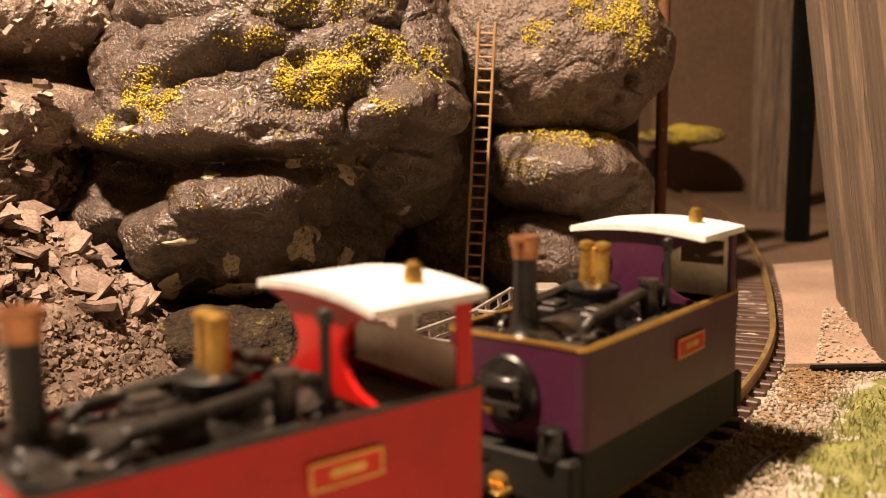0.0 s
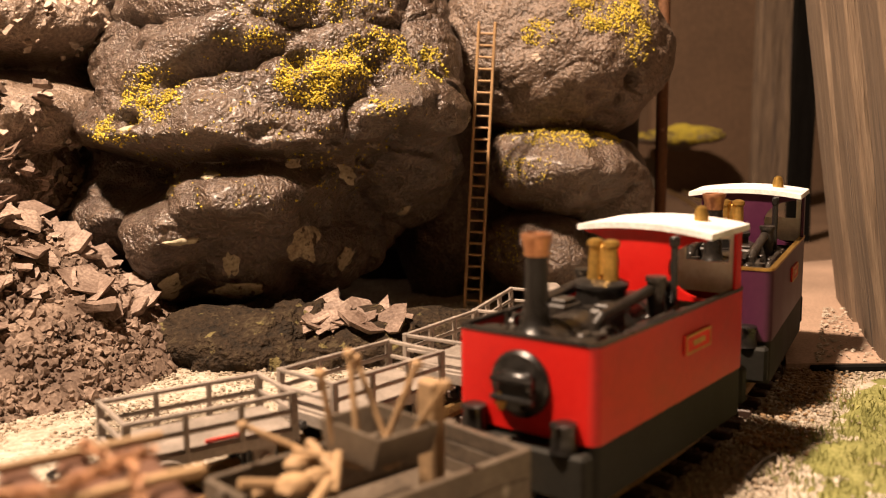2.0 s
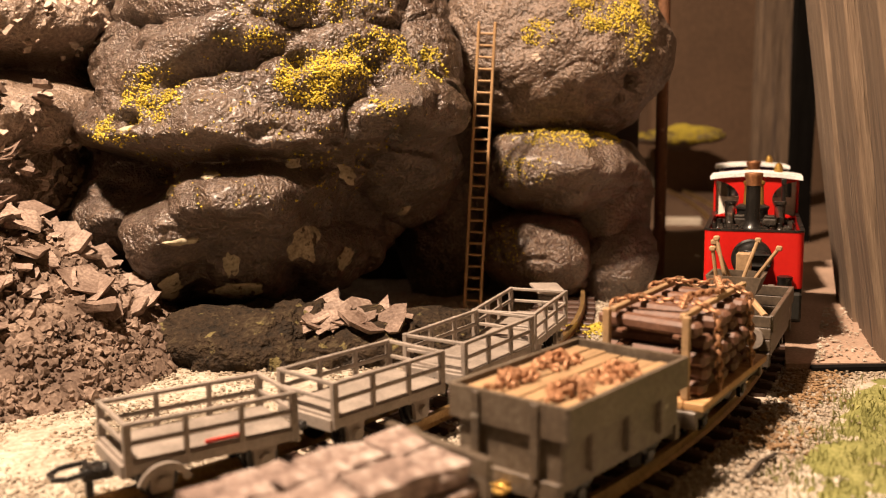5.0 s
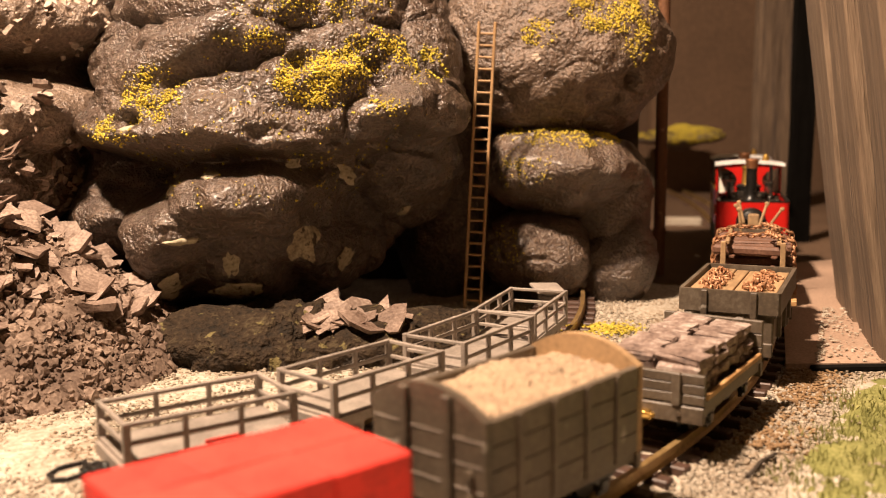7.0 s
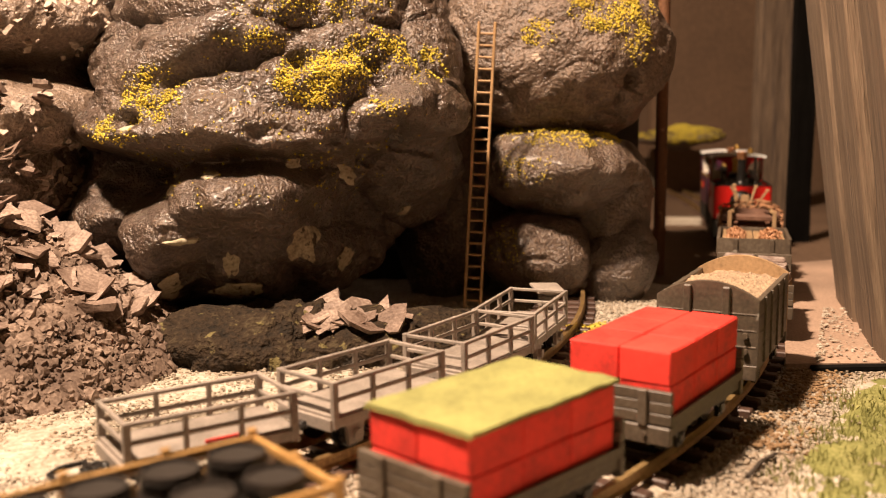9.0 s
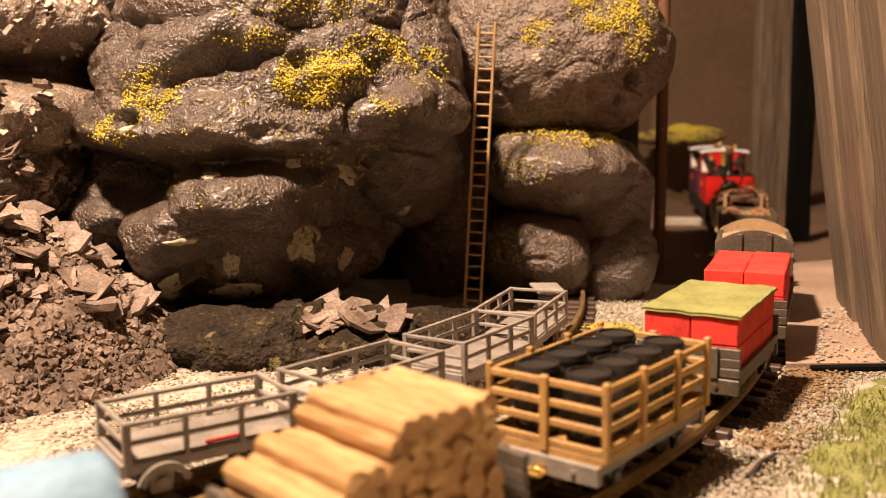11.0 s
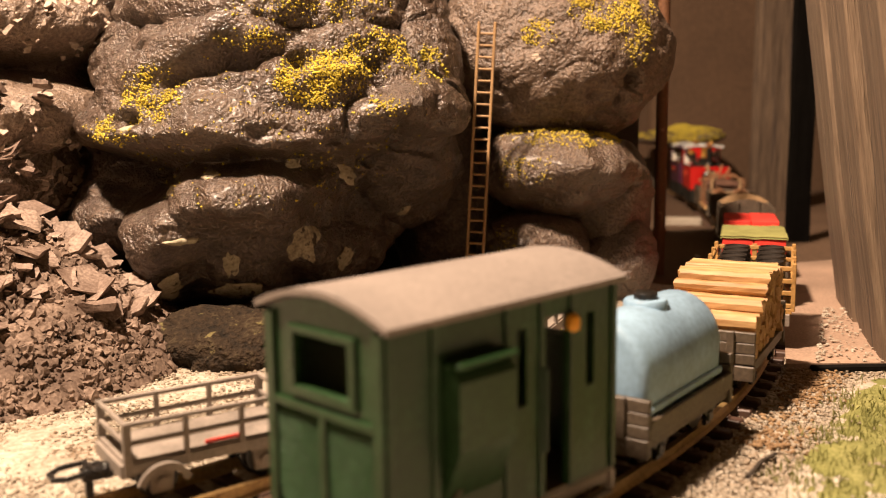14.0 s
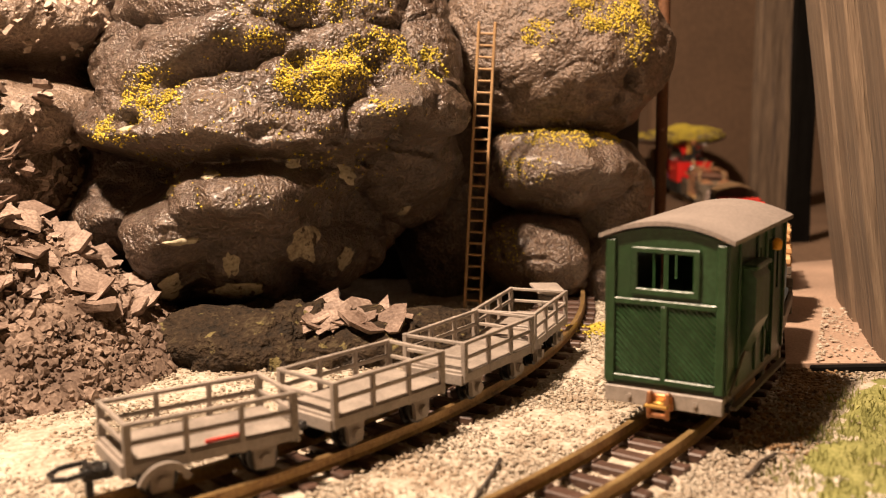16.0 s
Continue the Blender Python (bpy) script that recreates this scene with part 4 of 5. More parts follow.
def locomotive(at, paint, colour, plate):
    t = vehicle("locomotive", "small %s enamel steam tram locomotive with white cab roof" % colour, "locomotive", at, 46.8, "locomotives of the train")
    L, w, top = 46.8, 21.2, 22.85
    part("side_tank", shell(B(), -L / 2, L / 2, -w / 2, w / 2, 10.2, top, 0.7, 1.5), paint, t, smooth=True)
    part("skirt", shell(B(), -L / 2 + 0.2, L / 2 - 0.2, -w / 2 + 0.15, w / 2 - 0.15, 2.6, 10.4, 0.8, 1.3), SKIRT, t, smooth=True)
    bm = B()
    box(bm, -L / 2 + 0.6, L / 2 - 0.6, -w / 2 + 0.6, w / 2 - 0.6, 19.2, 20.2)
    part("deck", bm, IRON, t, smooth=False)
    part("rim", shell(B(), -L / 2 - 0.1, L / 2 + 0.1, -w / 2 - 0.1, w / 2 + 0.1, top - 0.25, top + 0.2, 0.95, 1.6), BRASS if colour == "purple" else BLACK, t)
    # smokebox end
    m = Matrix.Translation(Vector((-L / 2, 0.3, 16.6)) * MM) @ Matrix.Rotation(-math.pi / 2, 4, "Y")
    door = part("smokebox_door", lathe(B(), [(4.4, 0), (4.4, 0.5), (4.0, 0.9), (3.7, 0.9), (3.2, 1.25), (1.4, 1.7)], m, 28), BLACK, t)
    bm = B()
    box(bm, -L / 2 - 3.0, -L / 2 - 1.3, -2.8, 2.2, 15.2, 18.6, 0.4)
    rod(bm, (-L / 2 - 3.4, -3.6, 17.8), (-L / 2 - 3.4, 2.6, 17.8), 0.4, 8)
    rod(bm, (-L / 2 - 3.4, -3.6, 15.4), (-L / 2 - 3.4, 2.6, 15.4), 0.4, 8)
    part("headlamp", bm, BLACK, door)
    bm = B()
    rod(bm, (-L / 2 - 2.6, 1.6, 13.6), (-L / 2 - 2.6, 1.6, 16.0), 0.5, 8)
    rod(bm, (-L / 2 - 2.8, 0.9, 14.6), (-L / 2 - 2.8, 2.3, 14.6), 0.4, 8)
    part("door_handle", bm, BRASS, door)
    for e in (-1, 1):
        bm = B()
        box(bm, min(e * L / 2, e * (L / 2 + 2.6)), max(e * L / 2, e * (L / 2 + 2.6)), -w / 2 + 0.2, w / 2 - 0.2, 3.4, 9.6, 0.5)
        part("buffer_beam", bm, SKIRT, t, smooth=False)
        for y in (-6.8, 6.8):
            x = e * (L / 2 + 1.4)
            part("bollard", lathe(B(), [(1.9, 9.5), (1.7, 9.9), (1.5, 12.2), (1.7, 12.5), (1.7, 13.0), (1.2, 13.2)], Matrix.Translation((x * MM, y * MM, 0)), 14), BLACK, t)
        bm = B()
        x = e * (L / 2 + 2.6)
        rod(bm, (x, 0, 5.0), (x + e * 1.2, 0, 5.0), 1.5, 12)
        pipe(bm, [(x, -1.5, 4.4), (x + e * 2.6, -1.5, 4.4), (x + e * 2.6, 1.5, 4.4), (x, 1.5, 4.4)], 0.5, 8)
        part("coupling", bm, BRASS, t)
    # boiler and fittings
    bm = B()
    rod(bm, (-L / 2 + 2, 0, 18.4), (7, 0, 18.4), 5.4, 24)
    part("boiler", bm, IRON, t)
    for x in (-17, -9, -3, 3):
        part("boiler_band", rod(B(), (x, 0, 18.4), (x + 0.5, 0, 18.4), 5.6, 24), BLACK, t)
    ch = part("chimney", lathe(B(), [(3.4, 22.2), (2.6, 22.9), (1.85, 23.8), (1.6, 25), (1.55, 33.0)], Matrix.Translation((-19.8 * MM, 0.4 * MM, 0)), 22), BLACK, t)
    part("cap", lathe(B(), [(1.65, 32.6), (1.7, 33.8), (1.95, 34.6), (2.05, 35.1), (1.95, 35.4), (1.5, 35.45), (1.3, 34.8)], Matrix.Translation((-19.8 * MM, 0.4 * MM, 0)), 22), COPPER, ch, "copper chimney cap")
    part("dome", lathe(B(), [(3.6, 21), (3.6, 25.6), (3.9, 25.9), (3.9, 26.4), (3.0, 26.9), (0.6, 27)], Matrix.Translation((-2.4 * MM, 0.6 * MM, 0)), 20), BLACK, t)
    for y in (-0.9, 1.6):
        part("safety_valve", lathe(B(), [(1.3, 26.8), (1.1, 27.6), (0.95, 31.4), (1.25, 31.8), (1.2, 32.4), (0.5, 32.7)], Matrix.Translation((-2.4 * MM, y * MM, 0)), 12), BRASS, t, "brass safety valve")
    bm = B()
    box(bm, -2.9, -1.9, -0.9, 1.6, 27.5, 31.8, 0.15)
    part("spring_case", bm, BRASS, t, smooth=False)
    for s in (-1, 1):
        bm = B()
        pipe(bm, [(-15.0, s * 5.2, 20.2), (-14.6, s * 5.4, 23.3), (-13.4, s * 5.6, 24.2), (4.4, s * 5.4, 25.8), (6.2, s * 5.4, 25.2), (6.8, s * 5.4, 23.6), (6.8, s * 5.4, 20.2)], 0.82, 10)
        part("pipe", bm, IRON, t)
        bm = B()
        pipe(bm, [(-12, s * 8.0, 20.2), (-11, s * 8.1, 21.8), (0, s * 8.2, 22.2), (7.6, s * 8.0, 21.6), (8, s * 7.8, 20.2)], 0.55, 8)
        part("pipe", bm, IRON, t)
        bm = B()
        box(bm, -10.4, -5.6, s * 3.4 - 1.6, s * 3.4 + 1.6, 20.2, 24.2, 0.35)
        box(bm, -9.6, -6.4, s * 3.4 - 1.2, s * 3.4 + 1.2, 24.2, 24.8, 0.2)
        part("pump", bm, IRON, t, smooth=False)
        bm = B()
        rod(bm, (1.8, s * 5.8, 20.2), (1.8, s * 5.8, 26.6), 1.25, 14)
        rod(bm, (1.8, s * 5.8, 26.6), (1.8, s * 5.8, 27.3), 1.5, 14)
        part("cylinder", bm, IRON, t)
        bm = B()
        rod(bm, (-20.4, s * 6.6, 20.2), (-20.4, s * 6.6, 22.6), 1.9, 14)
        torus(bm, Matrix.Translation(Vector((-13.8, s * 7.0, 21.8)) * MM) @ Matrix.Rotation(1.2, 4, "X"), 1.9, 0.5, 14, 6)
        part("valve_wheel", bm, IRON, t)
        for i in range(13):
            r2 = random.Random(i * 7 + (3 if s > 0 else 0))
            x, y = r2.uniform(-20, 7), s * r2.uniform(3.0, 9.2)
            bm = B()
            if i % 2:
                box(bm, x - r2.uniform(0.8, 2), x + r2.uniform(0.8, 2), y - 0.7, y + 0.7, 20.2, 20.2 + r2.uniform(1.2, 4.2), 0.25)
            else:
                rod(bm, (x, y, 20.2), (x, y, 20.2 + r2.uniform(1.5, 3.4)), r2.uniform(0.5, 1.0), 10)
                rod(bm, (x, y, 22.2), (x + 1.6, y, 22.6), 0.35, 8)
            part("fitting", bm, IRON, t)
    bm = B()
    rod(bm, (6.0, -6.6, 20.2), (6.0, -6.6, 31.6), 0.55, 8)
    box(bm, 5.3, 6.7, -7.2, -6.0, 31.0, 32.6, 0.2)
    part("brake_column", bm, BLACK, t)
    # cab: waisted front sheet, rear sheet with two windows, arched roof
    cut = lambda a: (-10.6 + 6.6 * math.cos(a), 27.3 + 4.4 * math.sin(a))
    arcs = [cut(radians(d)) for d in range(-84, 85, 12)]
    outline = [(-w / 2 + 0.3, 22.6)] + arcs + arch(w - 0.6, 32.0, 0.9) + [(-y, z) for y, z in reversed(arcs)] + [(w / 2 - 0.3, 22.6)]
    cab = part("cab_front", slab(B(), outline, 9.4, 10.1), paint, t, smooth=False)
    for y0, y1, z0, z1 in ((-w / 2 + 0.2, -w / 2 + 1.7, 26.8, 30.6), (w / 2 - 1.7, w / 2 - 0.2, 26.8, 30.6), (-1.6, 1.6, 26.8, 30.6), (-w / 2 + 0.2, w / 2 - 0.2, 22, 26.8), (-w / 2 + 0.2, w / 2 - 0.2, 30.6, 32.2)):
        bm = B()
        box(bm, 20.6, 21.1, y0, y1, z0, z1)
        part("cab_panel", bm, CREAM, t, "cream inner cab panel", smooth=False)
    bm = B()
    for s in (-1, 1):
        box(bm, 19.4, 21.4, s * (w / 2 - 0.3) - 0.3, s * (w / 2 - 0.3) + 0.3, 22.6, 32.1, 0.1)
    box(bm, 21.12, 21.5, -w / 2 + 0.6, w / 2 - 0.6, 22.6, 26.8)
    part("cab_post", bm, paint, t, smooth=False)
    ro = arch(w + 1.0, 32.0, 0.9, 14)
    roof = part("cab_roof", slab(B(), ro + [(y, z + 0.9) for y, z in reversed(ro)], 8.6, 23.0), WHITE, t, "white painted arched roof", smooth=False)
    part("whistle", lathe(B(), [(1.1, 33.2), (1.1, 34.6), (0.8, 35.6), (0.3, 35.9)], Matrix.Translation((17.8 * MM, -5.4 * MM, 0)), 14), BRASS, roof)
    bm = B()
    box(bm, 9.4, 20.4, -w / 2 + 0.9, w / 2 - 0.9, 20.2, 21.0)
    part("cab_floor", bm, BLACK, t, smooth=False)
    # name plates, lettering too small to read
    for s in (-1, 1):
        bm = B()
        box(bm, 1.0, 9.6, s * (w / 2 + 0.15) - 0.2, s * (w / 2 + 0.15) + 0.2, 16.6, 19.4, 0.08)
        p = part("name_plate", bm, plate, t, smooth=False)
        bm = B()
        for z in (16.75, 19.25):
            box(bm, 1.1, 9.5, s * (w / 2 + 0.38) - 0.05, s * (w / 2 + 0.38) + 0.05, z - 0.14, z + 0.14)
        for x in (1.25, 9.35):
            box(bm, x - 0.14, x + 0.14, s * (w / 2 + 0.38) - 0.05, s * (w / 2 + 0.38) + 0.05, 16.7, 19.3)
        box(bm, 3.4, 7.4, s * (w / 2 + 0.38) - 0.05, s * (w / 2 + 0.38) + 0.05, 17.6, 18.4)
        part("plate_edge", bm, BRASS, p, smooth=False)
    for x in (-11, 0, 11):
        wheelset(t, x, 2.9)
    return t


locomotive(61.8, PURPLE, "purple", RED)
locomotive(0.0, RED, "red", REDBOX)


def tool_wagon(at):
    ln, w = 31.0, 18.0
    t = vehicle("tool_wagon", "dark grey low-sided wagon loaded with tools, sacks and a wheelbarrow", "railway wagon", at, ln, "goods wagons of the train")
    underframe(t, ln, w)
    bm = B()
    box(bm, -ln / 2, ln / 2, -w / 2 + 0.4, w / 2 - 0.4, 5.9, 6.6)
    part("floor_plate", bm, GREY, t, smooth=False)
    for s in (-1, 1):
        for z in (6.2, 9.6):
            bm = B()
            box(bm, -ln / 2, ln / 2, s * (w / 2 - 0.4 + (0.35 if z > 8 else 0)) - 0.45, s * (w / 2 - 0.4 + (0.35 if z > 8 else 0)) + 0.45, z, z + 3.2, 0.15)
            part("side_board", bm, GREY, t, smooth=False)
    for x in (-ln / 2, ln / 2):
        end_board(t, x, w, 6.2, 12.8)
    bm = B()
    rod(bm, (-ln / 2 - 1.6, -6.0, 8.6), (-ln / 2 + 3, -6.0, 8.6), 1.9, 16)
    part("steel_drum", bm, STONE_GREY, t)
    rng = random.Random(5)
    for k in range(16):
        bm = B()
        x, y = rng.uniform(-14, 2), rng.uniform(-7, 7)
        if k % 3:
            blob(bm, (x, y, 12.2 + rng.uniform(0, 1.6)), rng.uniform(1.2, 1.9), (1.2, 0.8, 0.7), rng)
            part("sack", bm, PLANK, t)
        else:
            a = rng.uniform(0, 3.1)
            rod(bm, (x - 4 * math.cos(a), y - 3 * math.sin(a), 12.6), (x + 4 * math.cos(a), y + 3 * math.sin(a), 14.4), 0.6, 8)
            part("billet", bm, PLANK, t)
    bm = B()
    tray = [(-5.4, 17.4), (5.4, 17.4), (4.2, 13.9), (-4.2, 13.9)]
    slab(bm, [(-5.4, 17.4), (-4.9, 17.4), (-3.8, 14.5), (3.8, 14.5), (4.9, 17.4), (5.4, 17.4), (4.2, 13.9), (-4.2, 13.9)], -3.2, 4.6)
    for x in (-3.4, 4.4):
        slab(bm, tray, x, x + 0.5)
    part("wheelbarrow", bm, GREY, t, "dark grey wheelbarrow tray", smooth=False)
    bm = B()
    box(bm, 7.5, 9.5, -1.6, 1.4, 7, 20.5, 0.3)
    part("timber_post", bm, PLANK, t, smooth=False)
    for (x, y, dx, dy, h) in ((-1, 1.5, 1, 2.5, 24.5), (1, -0.5, 2.5, -3, 24), (2.5, 0.8, -1, 4.0, 23.5), (3, -2, 1, -5.5, 22.5), (-6, 5, -5, 4, 17.5), (-3, 3, -1, 1, 23)):
        bm = B()
        rod(bm, (x, y, 14.4), (x + dx, y + dy, h), 0.38, 8)
        box(bm, x + dx - 0.5, x + dx + 0.5, y + dy - 0.6, y + dy + 0.6, h - 0.6, h + 0.4, 0.2)
        part("tool_handle", bm, PLANK, t)
    return t


def stick_wagon(at):
    ln, w = 34.0, 19.5
    t = vehicle("timber_wagon", "flat wagon with yellow deck, stacked brown sleepers held by rusty chains", "railway wagon", at, ln, "goods wagons of the train")
    underframe(t, ln, w - 2)
    for k in range(6):
        y = -w / 2 + w * k / 6
        bm = B()
        box(bm, -ln / 2, ln / 2, y + 0.05, y + w / 6 - 0.05, 6.0, 7.2, 0.12)
        part("deck_plank", bm, WOOD, t, smooth=False)
    rng = random.Random(9)
    first = None
    for row in range(5):
        for col in range(6):
            x, z = -12.4 + 4.9 * col + rng.uniform(-0.5, 0.5) + (1.0 if row % 2 else 0), 8.4 + 2.3 * row
            if first is None:
                bm = B()
                box(bm, -1.55, 1.55, -8.4, 8.4, -1.1, 1.1, 0.6)
                first = part("sleeper", bm, BROWN, t, smooth=False)
                ob = first
            else:
                ob = new("sleeper", first.data)
                ob.parent = t
            ob.matrix_basis = pose(x * MM, rng.uniform(-0.7, 0.7) * MM, z * MM, rng.uniform(-1, 1), rng.uniform(-4, 4), rng.uniform(-4, 4))
        for s in (-1, 1):
            if row < 4:
                ob = new("spacer", first.data)
                ob.parent = t
                ob.matrix_basis = pose(0, s * 4.6 * MM, (9.55 + 2.3 * row) * MM, 0, 0, 90) @ Matrix.Diagonal((0.5, 1.85, 0.35, 1))
    for s in (-1, 1):
        bm = B()
        box(bm, -15.5, 15.5, s * 5.6 - 0.5, s * 5.6 + 0.5, 19.3, 20.2, 0.15)
        part("top_batten", bm, PLANK, t, smooth=False)
        bm = B()
        box(bm, -16.4, -15.4, s * 6.4 - 0.6, s * 6.4 + 0.6, 7.2, 20.0, 0.15)
        part("stake", bm, PLANK, t, smooth=False)
    for x in (-8.5, 8.5):
        bm = B()
        chain(bm, [(x, -9.4, 7.4), (x, -9.1, 12), (x, -8.7, 19.4), (x + 1, -4, 21), (x, 0, 20.6), (x - 1, 4, 21), (x, 8.7, 19.4), (x, 9.1, 12), (x, 9.4, 7.4)], 1.1)
        part("chain", bm, CHAIN, t)
    bm = B()
    chain(bm, [(-14, -5, 21), (-6, -3, 21.2), (2, -6, 21), (12, -2, 21.2)], 1.1)
    part("chain", bm, CHAIN, t)
    return t


def heap_of_chain(t, x, y, z, seed):
    rng = random.Random(seed)
    bm = B()
    for _ in range(46):
        r = 3.2 * rng.random() ** 0.5
        a = rng.uniform(0, 6.28)
        m = Matrix.Translation(Vector((x + 1.5 * r * math.cos(a), y + 0.8 * r * math.sin(a), z + 1.4 * (1 - r / 3.2) + rng.uniform(0, 0.5))) * MM) @ Euler((rng.uniform(-1.4, 1.4), rng.uniform(-1.4, 1.4), rng.uniform(0, 6))).to_matrix().to_4x4()
        torus(bm, m, 0.75, 0.24)
    part("chain", bm, CHAIN, t)


def plank_wagon(at):
    ln, w = 30.0, 19.0
    t = vehicle("plank_wagon", "dark grey open wagon filled with bare planks and rusty chain", "railway wagon", at, ln, "goods wagons of the train")
    underframe(t, ln, w - 2.6)
    part("body", shell(B(), -ln / 2, ln / 2, -w / 2 + 1.2, w / 2 - 1.2, 5.8, 11.8, 0.8, 0.4, 1), GREY, t, smooth=False)
    part("top_frame", shell(B(), -ln / 2 - 0.7, ln / 2 + 0.7, -w / 2, w / 2, 11.4, 15.7, 0.8, 0.4, 1), GREY, t, smooth=False)
    bm = B()
    box(bm, -ln / 2 + 0.5, ln / 2 - 0.5, -w / 2 + 0.9, w / 2 - 0.9, 10.6, 11.6)
    part("floor_plate", bm, GREY, t, smooth=False)
    for e in (-1, 1):
        for y in (-4.6, 4.6):
            bm = B()
            box(bm, e * (ln / 2 + 0.8) - 0.35, e * (ln / 2 + 0.8) + 0.35, y - 0.6, y + 0.6, 6, 15.6, 0.12)
            part("rib", bm, GREY, t, smooth=False)
    for s in (-1, 1):
        for x in (-9, 0, 9):
            bm = B()
            box(bm, x - 0.6, x + 0.6, s * (w / 2 - 0.9) - 0.5, s * (w / 2 - 0.9) + 0.5, 6, 11.6, 0.12)
            part("rib", bm, GREY, t, smooth=False)
    rng = random.Random(3)
    for k in range(6):
        y = -6.9 + 2.75 * k
        bm = B()
        box(bm, -14 + rng.uniform(0, 1), 14 - rng.uniform(0, 1), y - 1.25, y + 1.25, 13.6, 14.7 + rng.uniform(0, 0.5), 0.12)
        part("plank", bm, PLANK, t, smooth=False)
    for x, y, sd in ((-8, 4.4, 1), (-8, -4.4, 2), (3, 4.6, 3), (3, -4.8, 4)):
        heap_of_chain(t, x, y, 14.8, sd)
    return t


def slab_wagon(at):
    ln, w = 31.0, 18.0
    t = vehicle("slab_wagon", "grey wagon with high ends loaded with rough brown stone slabs", "railway wagon", at, ln, "goods wagons of the train")
    underframe(t, ln, w)
    bm = B()
    box(bm, -ln / 2, ln / 2, -w / 2, w / 2, 5.8, 6.8, 0.1)
    part("floor_plate", bm, GREY, t, smooth=False)
    end_board(t, -ln / 2, w, 6.2, 11.0)
    end_board(t, ln / 2, w, 6.2, 13.4)
    for s in (-1, 1):
        bm = B()
        box(bm, -ln / 2 + 1, ln / 2 - 1, s * (w / 2 - 0.2) - 0.4, s * (w / 2 - 0.2) + 0.4, 6.8, 7.7, 0.12)
        part("side_batten", bm, WOOD, t, smooth=False)
    rng = random.Random(21)
    for k in range(48):
        lay = k // 12
        c = k % 12
        x, y, z = -12 + 4.8 * (c // 2) + rng.uniform(-0.6, 0.6), (-3.9 if c % 2 else 3.9) + rng.uniform(-0.5, 0.5), 7.6 + 1.55 * lay
        bm = B()
        sx, sy = rng.uniform(2.1, 2.7), rng.uniform(3.2, 3.9)
        box(bm, -sx, sx, -sy, sy, -0.75, 0.75, 0.3)
        for v in bm.verts:
            v.co += Vector([rng.uniform(-0.35, 0.35) for _ in range(3)]) * MM
        o = part("stone_slab", bm, SLATE, t, smooth=False)
        o.matrix_basis = pose(x * MM, y * MM, z * MM, rng.uniform(-4, 4), rng.uniform(-4, 4), rng.uniform(-12, 12))
    return t


def grainy(bm_name, x0, x1, y0, y1, height, seed, material, t, n=(60, 40)):
    xs, ys = np.linspace(x0, x1, n[0]), np.linspace(y0, y1, n[1])
    X, Y = np.meshgrid(xs, ys)
    P = np.stack([X.ravel(), Y.ravel(), np.zeros(X.size)], 1)
    P[:, 2] = np.array([height(a, b) for a, b in zip(P[:, 0], P[:, 1])]) + 0.3 * fbm(P / 2.4, 3, seed) + 0.22 * vnoise(P / 0.55, seed + 4)
    q = (np.arange(n[1] - 1)[:, None] * n[0] + np.arange(n[0] - 1)[None, :]).ravel()
    F = np.stack([q, q + 1, q + n[0] + 1, q + n[0]], 1)
    ob = new(bm_name, mesh_of(bm_name, P * MM, F, material, smooth=False))
    ob.parent = t
    return ob


def sand_wagon(at):
    ln, w = 31.0, 17.9
    t = vehicle("sand_wagon", "grey high-sided wagon with arched ends, full of sand", "railway wagon", at, ln, "goods wagons of the train")
    underframe(t, ln, w, wheelbase=9)
    for s in (-1, 1):
        for k in range(4):
            bm = B()
            z = 5.6 + 2.95 * k
            box(bm, -ln / 2, ln / 2, s * (w / 2 - 0.5) - 0.5, s * (w / 2 - 0.5) + 0.5, z, z + 2.88, 0.1)
            part("side_board", bm, GREY, t, smooth=False)
        for x in (-10, -3.4, 3.4, 10):
            bm = B()
            box(bm, x - 0.45, x + 0.45, s * (w / 2) - 0.35, s * (w / 2) + 0.35, 5.4, 17.2, 0.1)
            part("strap", bm, GREY, t, smooth=False)
    for e in (-1, 1):
        ou = [(-w / 2, 5.4)] + arch(w, 17.4, 3.0, 12) + [(w / 2, 5.4)]
        part("end_board", slab(B(), ou, e * ln / 2 - 0.6, e * ln / 2 + 0.6), GREY if e < 0 else PLANK, t, smooth=False)
        for y in (-3.4, 3.4):
            bm = B()
            box(bm, e * (ln / 2 + 0.8) - 0.45, e * (ln / 2 + 0.8) + 0.45, y - 0.7, y + 0.7, 5.6, 19.6, 0.2)
            part("rib", bm, GREY, t, smooth=False)
        for z in (9.2, 12.1, 15.0):
            bm = B()
            box(bm, e * (ln / 2 + 0.6) - 0.1, e * (ln / 2 + 0.6) + 0.1, -w / 2 + 0.3, w / 2 - 0.3, z - 0.07, z + 0.07)
            part("plank_edge", bm, STONE_GREY, t, smooth=False)
        bm = B()
        for y in (-6.8, 6.8):
            for z in (8.4, 11.2):
                rod(bm, (e * (ln / 2 + 0.5), y, z), (e * (ln / 2 + 1.3), y, z), 0.55, 8)
        part("bolt", bm, GREY, t)
    grainy("sand", -ln / 2 + 0.6, ln / 2 - 0.6, -w / 2 + 0.9, w / 2 - 0.9, lambda x, y: 16.6 + 0.9 * (1 - (y / 8.2) ** 2) + 0.5 * math.sin(x * 0.35), 5, SAND, t, (90, 60))
    return t


